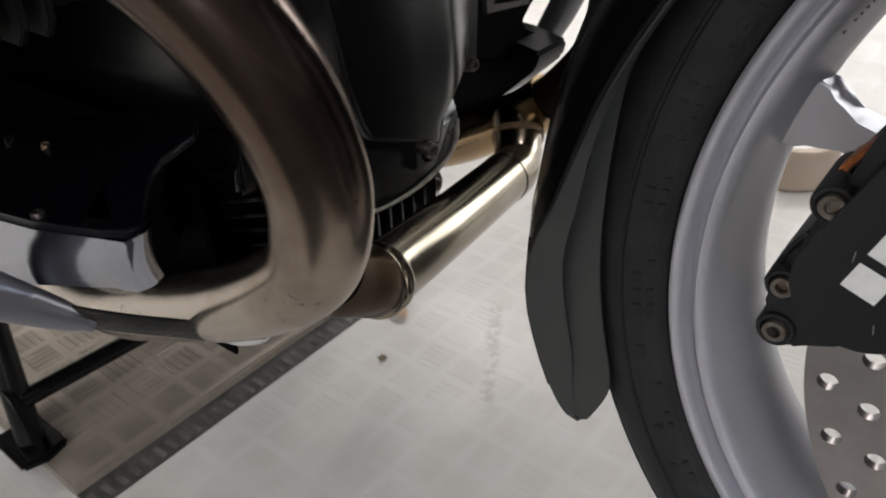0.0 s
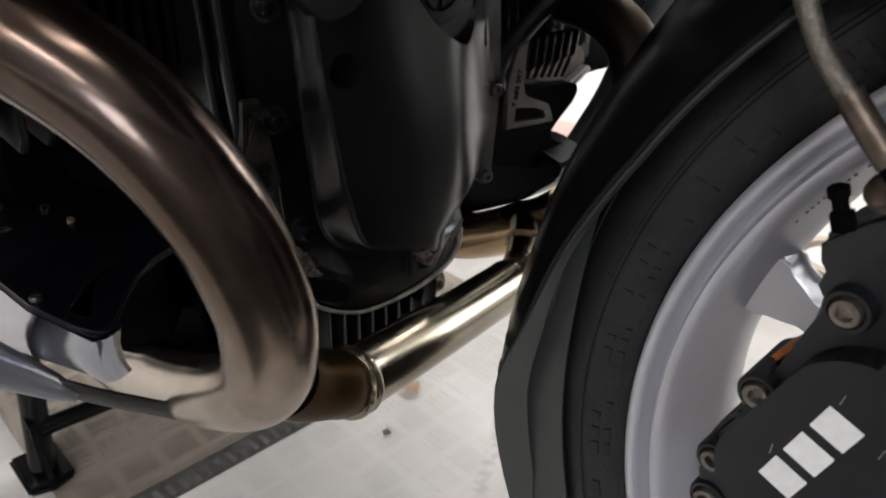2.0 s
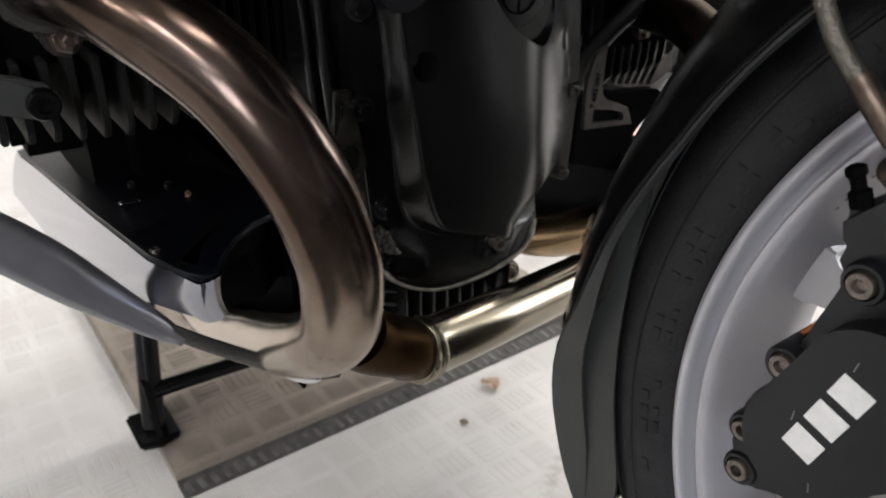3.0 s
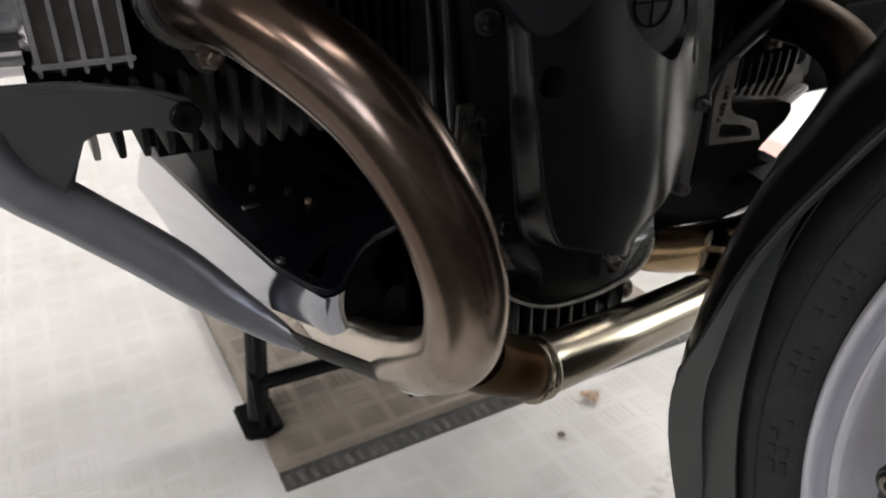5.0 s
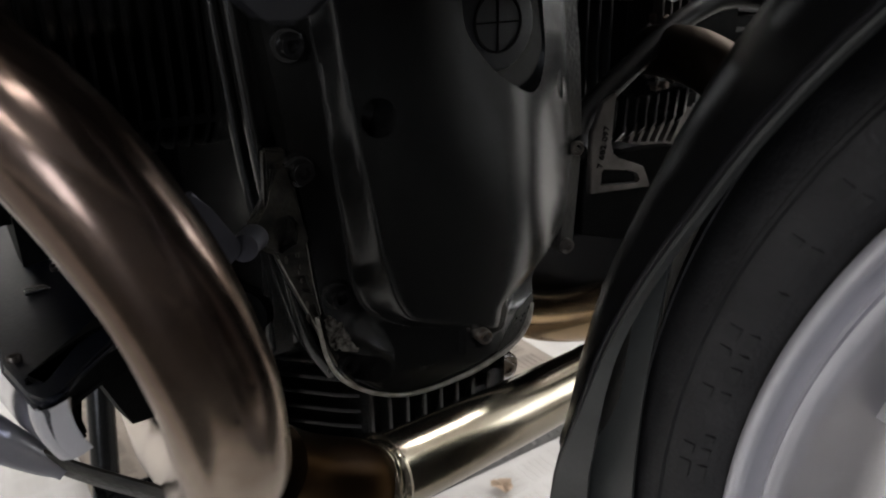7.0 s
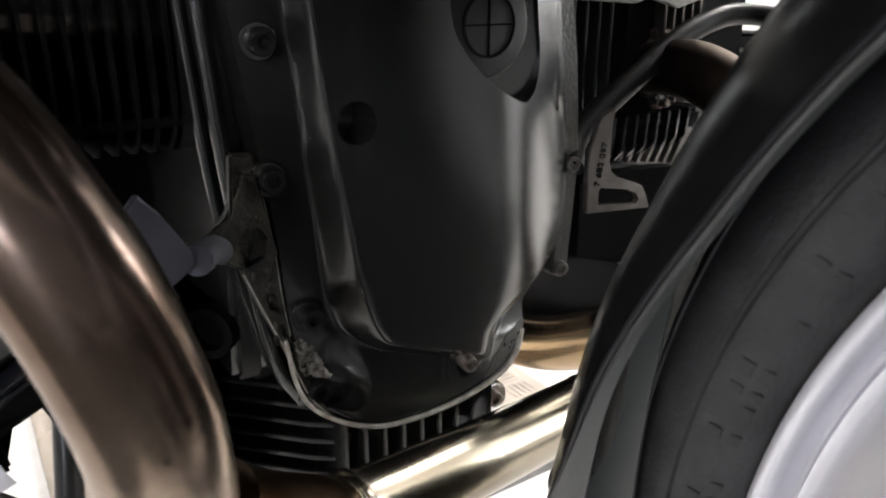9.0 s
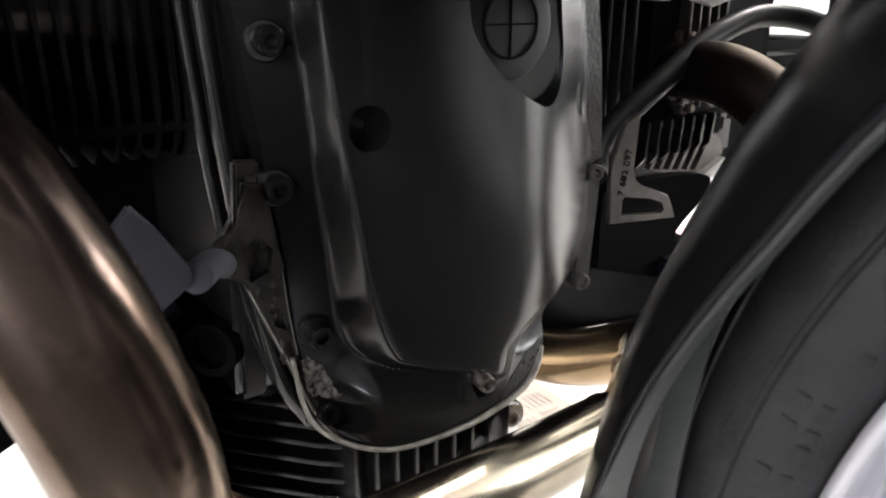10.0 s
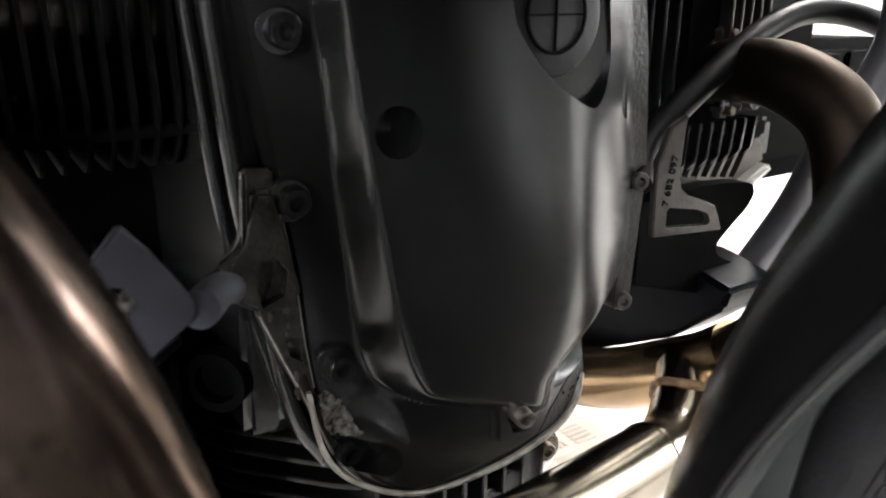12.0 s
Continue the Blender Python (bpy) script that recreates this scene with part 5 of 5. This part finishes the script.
    part("pad_spring", slab([(-0.1900, 0.4000), (-0.1855, 0.4080), (-0.1790, 0.4165), (-0.174, 0.412), (-0.180, 0.402), (-0.186, 0.396)], 0.012, on_side(-0.068), 0.002), M_COPPER, cal, "rusty orange pad spring")
    part("bleed_screw", lathe([(0.0042, 0), (0.0042, 0.006), (0.0028, 0.007), (0.0028, 0.011), (0.0038, 0.012), (0.0038, 0.015), (0.002, 0.016)], (-0.1745, -0.088, 0.4660), (-0.35, -0.1, 0.95), 6), M_DARK, cal)
    part("mount_lug", slab([(-0.150, 0.425), (-0.142, 0.456), (-0.122, 0.465), (-0.09, 0.44), (-0.07, 0.39), (-0.10, 0.39), (-0.125, 0.42)], 0.02, on_side(-0.088), 0.005, seg=3), M_CALIPER, cal, "anthracite fork lug")
    part("bolt_boss", lathe([(0.0112, -0.02), (0.0112, 0.0005), (0.0102, 0.0020), (0.0082, 0.0020), (0.0080, -0.002)], (-0.1345, -0.1085, 0.4405), (0, -1, 0), 32), M_CALIPER, cal)
    part("mount_bolt", axis_bolt((-0.1345, -0.108, 0.4405), (0, -1, 0), 0.0076, 0.007, 0.55, 28), M_BOLT, cal, "large rusty socket bolt")
    hose = [(-0.235, -0.088, 0.62), (-0.213, -0.094, 0.565), (-0.205, -0.097, 0.5447), (-0.1996, -0.099, 0.5349), (-0.1909, -0.1, 0.5219), (-0.1798, -0.1, 0.5104)]
    h = part("brake_hose", tube(hose, 0.0034, 12, 18), M_BRAID, bike, "braided steel brake hose")
    part("ferrule", tube([(-0.1815, -0.1, 0.5125), (-0.1735, -0.1, 0.5040), (-0.1645, -0.1, 0.4950)], 0.0044, 4, 20), M_FERRULE, h)
    part("banjo", tube([(-0.1645, -0.1, 0.4955), (-0.1605, -0.099, 0.4905), (-0.1600, -0.096, 0.4850)], 0.0042, 6, 16), M_DARK, h)
    part("banjo_bolt", lathe([(0.0066, -0.012), (0.0066, 0.002), (0.0046, 0.004), (0.0046, 0.006), (0.002, 0.007)], (-0.1655, -0.088, 0.4820), (-0.3, -0.9, 0.2), 18), M_FERRULE, h)
    part("fork_bridge", block(-0.290, -0.17, -0.070, 0.060, 0.553, 0.66, 0.012), M_DARK, bike, "black bridge between the fork legs")
    for y in (-0.082, 0.071):
        part("fork_leg", rod((-0.020, y, 0.325), (-0.27, y, 0.757), 0.027, 36), M_GUARD, bike, "grey fork leg")


def build_front():
    arm = [(-0.375, -0.13, 0.5440), (-0.378, -0.09, 0.5400), (-0.381, -0.02, 0.5350), (-0.383, 0.016, 0.5330)]
    line = spline(arm, 8)
    a = part("front_arm", add_tube(bmesh.new(), line, 0.0138, 28), M_ARM, bike, "silver cast suspension arm")
    part("knuckle", lathe([(0.008, -0.022), (0.017, -0.014), (0.019, 0.0), (0.017, 0.014), (0.008, 0.022)], (-0.386, 0.050, 0.5400), (0.2, 0.3, 1), 28), M_ARM, a)
    hose = [(-0.455, 0.052, 0.426), (-0.470, 0.073, 0.443), (-0.480, 0.136, 0.475), (-0.488, 0.192, 0.4985), (-0.490, 0.25, 0.508), (-0.475, 0.31, 0.495), (-0.45, 0.40, 0.45)]
    part("oil_line", tube(hose, 0.0078, 10, 20), M_HOSE, bike, "black oil line")
    out = [(0.0672, 0.3945), (0.0660, 0.4242), (0.0675, 0.4350), (0.0748, 0.4532), (0.0870, 0.4583), (0.0845, 0.4480), (0.0835, 0.4260), (0.0860, 0.4185), (0.0920, 0.4140), (0.1010, 0.4115), (0.1170, 0.4050), (0.1200, 0.3975), (0.1250, 0.3895)]
    plate = cut(slab(out, 0.004, on_front(-0.459), 0.0006), slab([(0.0765, 0.3985), (0.0765, 0.4075), (0.0785, 0.4095), (0.1020, 0.4050), (0.1110, 0.4010), (0.1135, 0.3965), (0.1110, 0.3945)], 0.02, on_front(-0.468), 0))
    br = part("bracket", plate, M_TIN, bike, "pressed metal bracket with stamped number")
    cu = bpy.data.curves.new("stamp", "FONT")
    cu.body, cu.size, cu.extrude = "7 682 097", 0.0068, 0.0002
    tmp = new("tmp", cu)
    bpy.context.view_layer.update()
    me = bpy.data.meshes.new_from_object(tmp.evaluated_get(bpy.context.evaluated_depsgraph_get()))
    bpy.data.objects.remove(tmp)
    me.materials.append(M_DARK)
    st = new("stamped_number", me)
    st.parent = br
    st.matrix_basis = on_front(-0.4547) @ Matrix.Translation((0.0765, 0.4105, 0)) @ Matrix.Rotation(radians(80), 4, "Z")
    # ribbed grille under the far cylinder head
    g = on_front(-0.534) @ Matrix.Translation((-0.003, -0.004, 0))
    frame_plate = slab([(0.1660, 0.4370), (0.2540, 0.4245), (0.2640, 0.4180), (0.2680, 0.4060), (0.2360, 0.3905), (0.1700, 0.4060)], 0.006, g, 0.0008)
    slots = bmesh.new()
    for k in range(7):
        y, z = 0.1800 + k * 0.0103, 0.4295 - k * 0.00145
        slab([(y, z), (y + 0.0072, z - 0.0010), (y - 0.0065, z - 0.0245), (y - 0.0132, z - 0.0235)], 0.03, g @ Matrix.Translation((0, 0, -0.01)), 0, slots)
    grille = part("ribbed_casting", cut(frame_plate, slots), M_TIN, bike, "ribbed casting under the far cylinder head")
    part("end_lug", slab([(0.2300, 0.3900), (0.2640, 0.4060), (0.2690, 0.4000), (0.2400, 0.3850)], 0.016, g, 0.003), M_ALU, grille)
    part("clip", block(0.240, 0.256, 0.425, 0.440, 0.0, 0.014, 0.003, g), M_DARK, grille)
    part("screw", axis_bolt((-0.520, 0.229, 0.4475), (1, -0.3, 0), 0.0046, 0.006), M_ALU, grille)
    shroud = spline([(0.095, 0.402, 0), (0.150, 0.4045, 0), (0.190, 0.4020, 0), (0.2010, 0.3985, 0), (0.2030, 0.3935, 0), (0.1985, 0.3850, 0), (0.1840, 0.3745, 0), (0.1720, 0.3650, 0), (0.1690, 0.3590, 0), (0.1760, 0.3525, 0), (0.205, 0.3400, 0), (0.2400, 0.3255, 0)], 4)
    part("exhaust_shroud", slab([(p.x, p.y) for p in shroud] + [(0.224, 0.3150), (0.16, 0.330), (0.095, 0.350)], 0.012, on_front(-0.502), 0.002), M_DARK, bike, "black shroud beside the far exhaust pipe")
    part("back", slab([(0.160, 0.440), (0.29, 0.43), (0.29, 0.40), (0.22, 0.385), (0.155, 0.395)], 0.03, on_front(-0.570), 0.004), M_ENGINE, grille)
    # dark lower fairing with its pointed end
    tip, rt, lt = V((-0.312, -0.191, 0.520)), V((-0.285, -0.085, 0.612)), V((-0.335, -0.275, 0.605))
    top_r, top_l = V((-0.30, -0.06, 0.66)), V((-0.35, -0.30, 0.66))
    bm = bmesh.new()
    front = [bm.verts.new(p) for p in (tip + V((0, 0.006, 0.002)), rt, top_r, top_l, lt, tip + V((-0.002, -0.006, 0.002)))]
    rear = [bm.verts.new(v.co + V((-0.035, 0.012, 0.022))) for v in front]
    bm.faces.new(front)
    bm.faces.new(rear[::-1])
    for i in range(6):
        j = (i + 1) % 6
        bm.faces.new((front[i], front[j], rear[j], rear[i]))
    bmesh.ops.bevel(bm, geom=bm.edges[:], offset=0.003, segments=2, affect="EDGES", clamp_overlap=True)
    part("fairing", bm, M_GREY, bike, "dark grey lower fairing with pointed end")



def loft(rows):
    """A closed skin over rings of points, capped at both ends."""
    bm = bmesh.new()
    rings = [[bm.verts.new(p) for p in r] for r in rows]
    n = len(rings[0])
    for a, b in zip(rings, rings[1:]):
        for k in range(n):
            bm.faces.new((a[k], a[(k + 1) % n], b[(k + 1) % n], b[k]))
    bm.faces.new(rings[0][::-1])
    bm.faces.new(rings[-1])
    return bm


def oval(x, y, z, w, h, n=28, power=0.7):
    out = []
    for k in range(n):
        a = 2 * math.pi * k / n
        c, s = math.cos(a), math.sin(a)
        out.append((x, y + w * math.copysign(abs(c) ** power, c), z + h * math.copysign(abs(s) ** power, s)))
    return out


def build_unseen_bodywork():
    """Tank, seat and fairing above the engine, out of view, added to block ceiling light."""
    rows = [oval(x, YE, z, w, h) for x, z, w, h in ((-0.22, 0.90, 0.10, 0.10), (-0.28, 0.88, 0.19, 0.17), (-0.40, 0.87, 0.235, 0.20), (-0.56, 0.87, 0.24, 0.20), (-0.72, 0.86, 0.22, 0.18), (-0.86, 0.83, 0.15, 0.13), (-0.90, 0.82, 0.11, 0.09))]
    part("fuel_tank", loft(rows), M_PAINT, bike, "unseen fuel tank shape that blocks ceiling light", 60)
    rows = [oval(x, YE, z, w, h) for x, z, w, h in ((-0.86, 0.80, 0.10, 0.04), (-0.95, 0.79, 0.14, 0.05), (-1.15, 0.80, 0.16, 0.05), (-1.45, 0.84, 0.14, 0.05), (-1.62, 0.86, 0.08, 0.03))]
    part("seat", loft(rows), M_RUBBER, bike, "unseen black seat shape that blocks ceiling light", 60)
    rows = [oval(x, YE, z, w, h) for x, z, w, h in ((-0.26, 0.92, 0.19, 0.15), (-0.18, 0.90, 0.205, 0.17), (-0.05, 0.88, 0.20, 0.17), (0.06, 0.87, 0.16, 0.14), (0.13, 0.87, 0.09, 0.08), (0.15, 0.87, 0.04, 0.04))]
    part("front_fairing", loft(rows), M_PAINT, bike, "unseen front fairing shape that blocks ceiling light", 60)
    for s in (-1, 1):
        m = on_side(YE + s * 0.245 + 0.012)
        part("side_panel", slab([(-0.75, 0.66), (-0.52, 0.655), (-0.40, 0.68), (-0.24, 0.76), (-0.20, 0.88), (-0.35, 0.93), (-0.70, 0.86)], 0.024, m, 0.006, seg=3), M_GREY, bike)


build_wheel()
build_exhaust()
build_cover()
build_engine()
build_cylinders()
build_guards()
build_stand()
build_belly()
build_mudguard()
build_brake()
build_front()
build_unseen_bodywork()
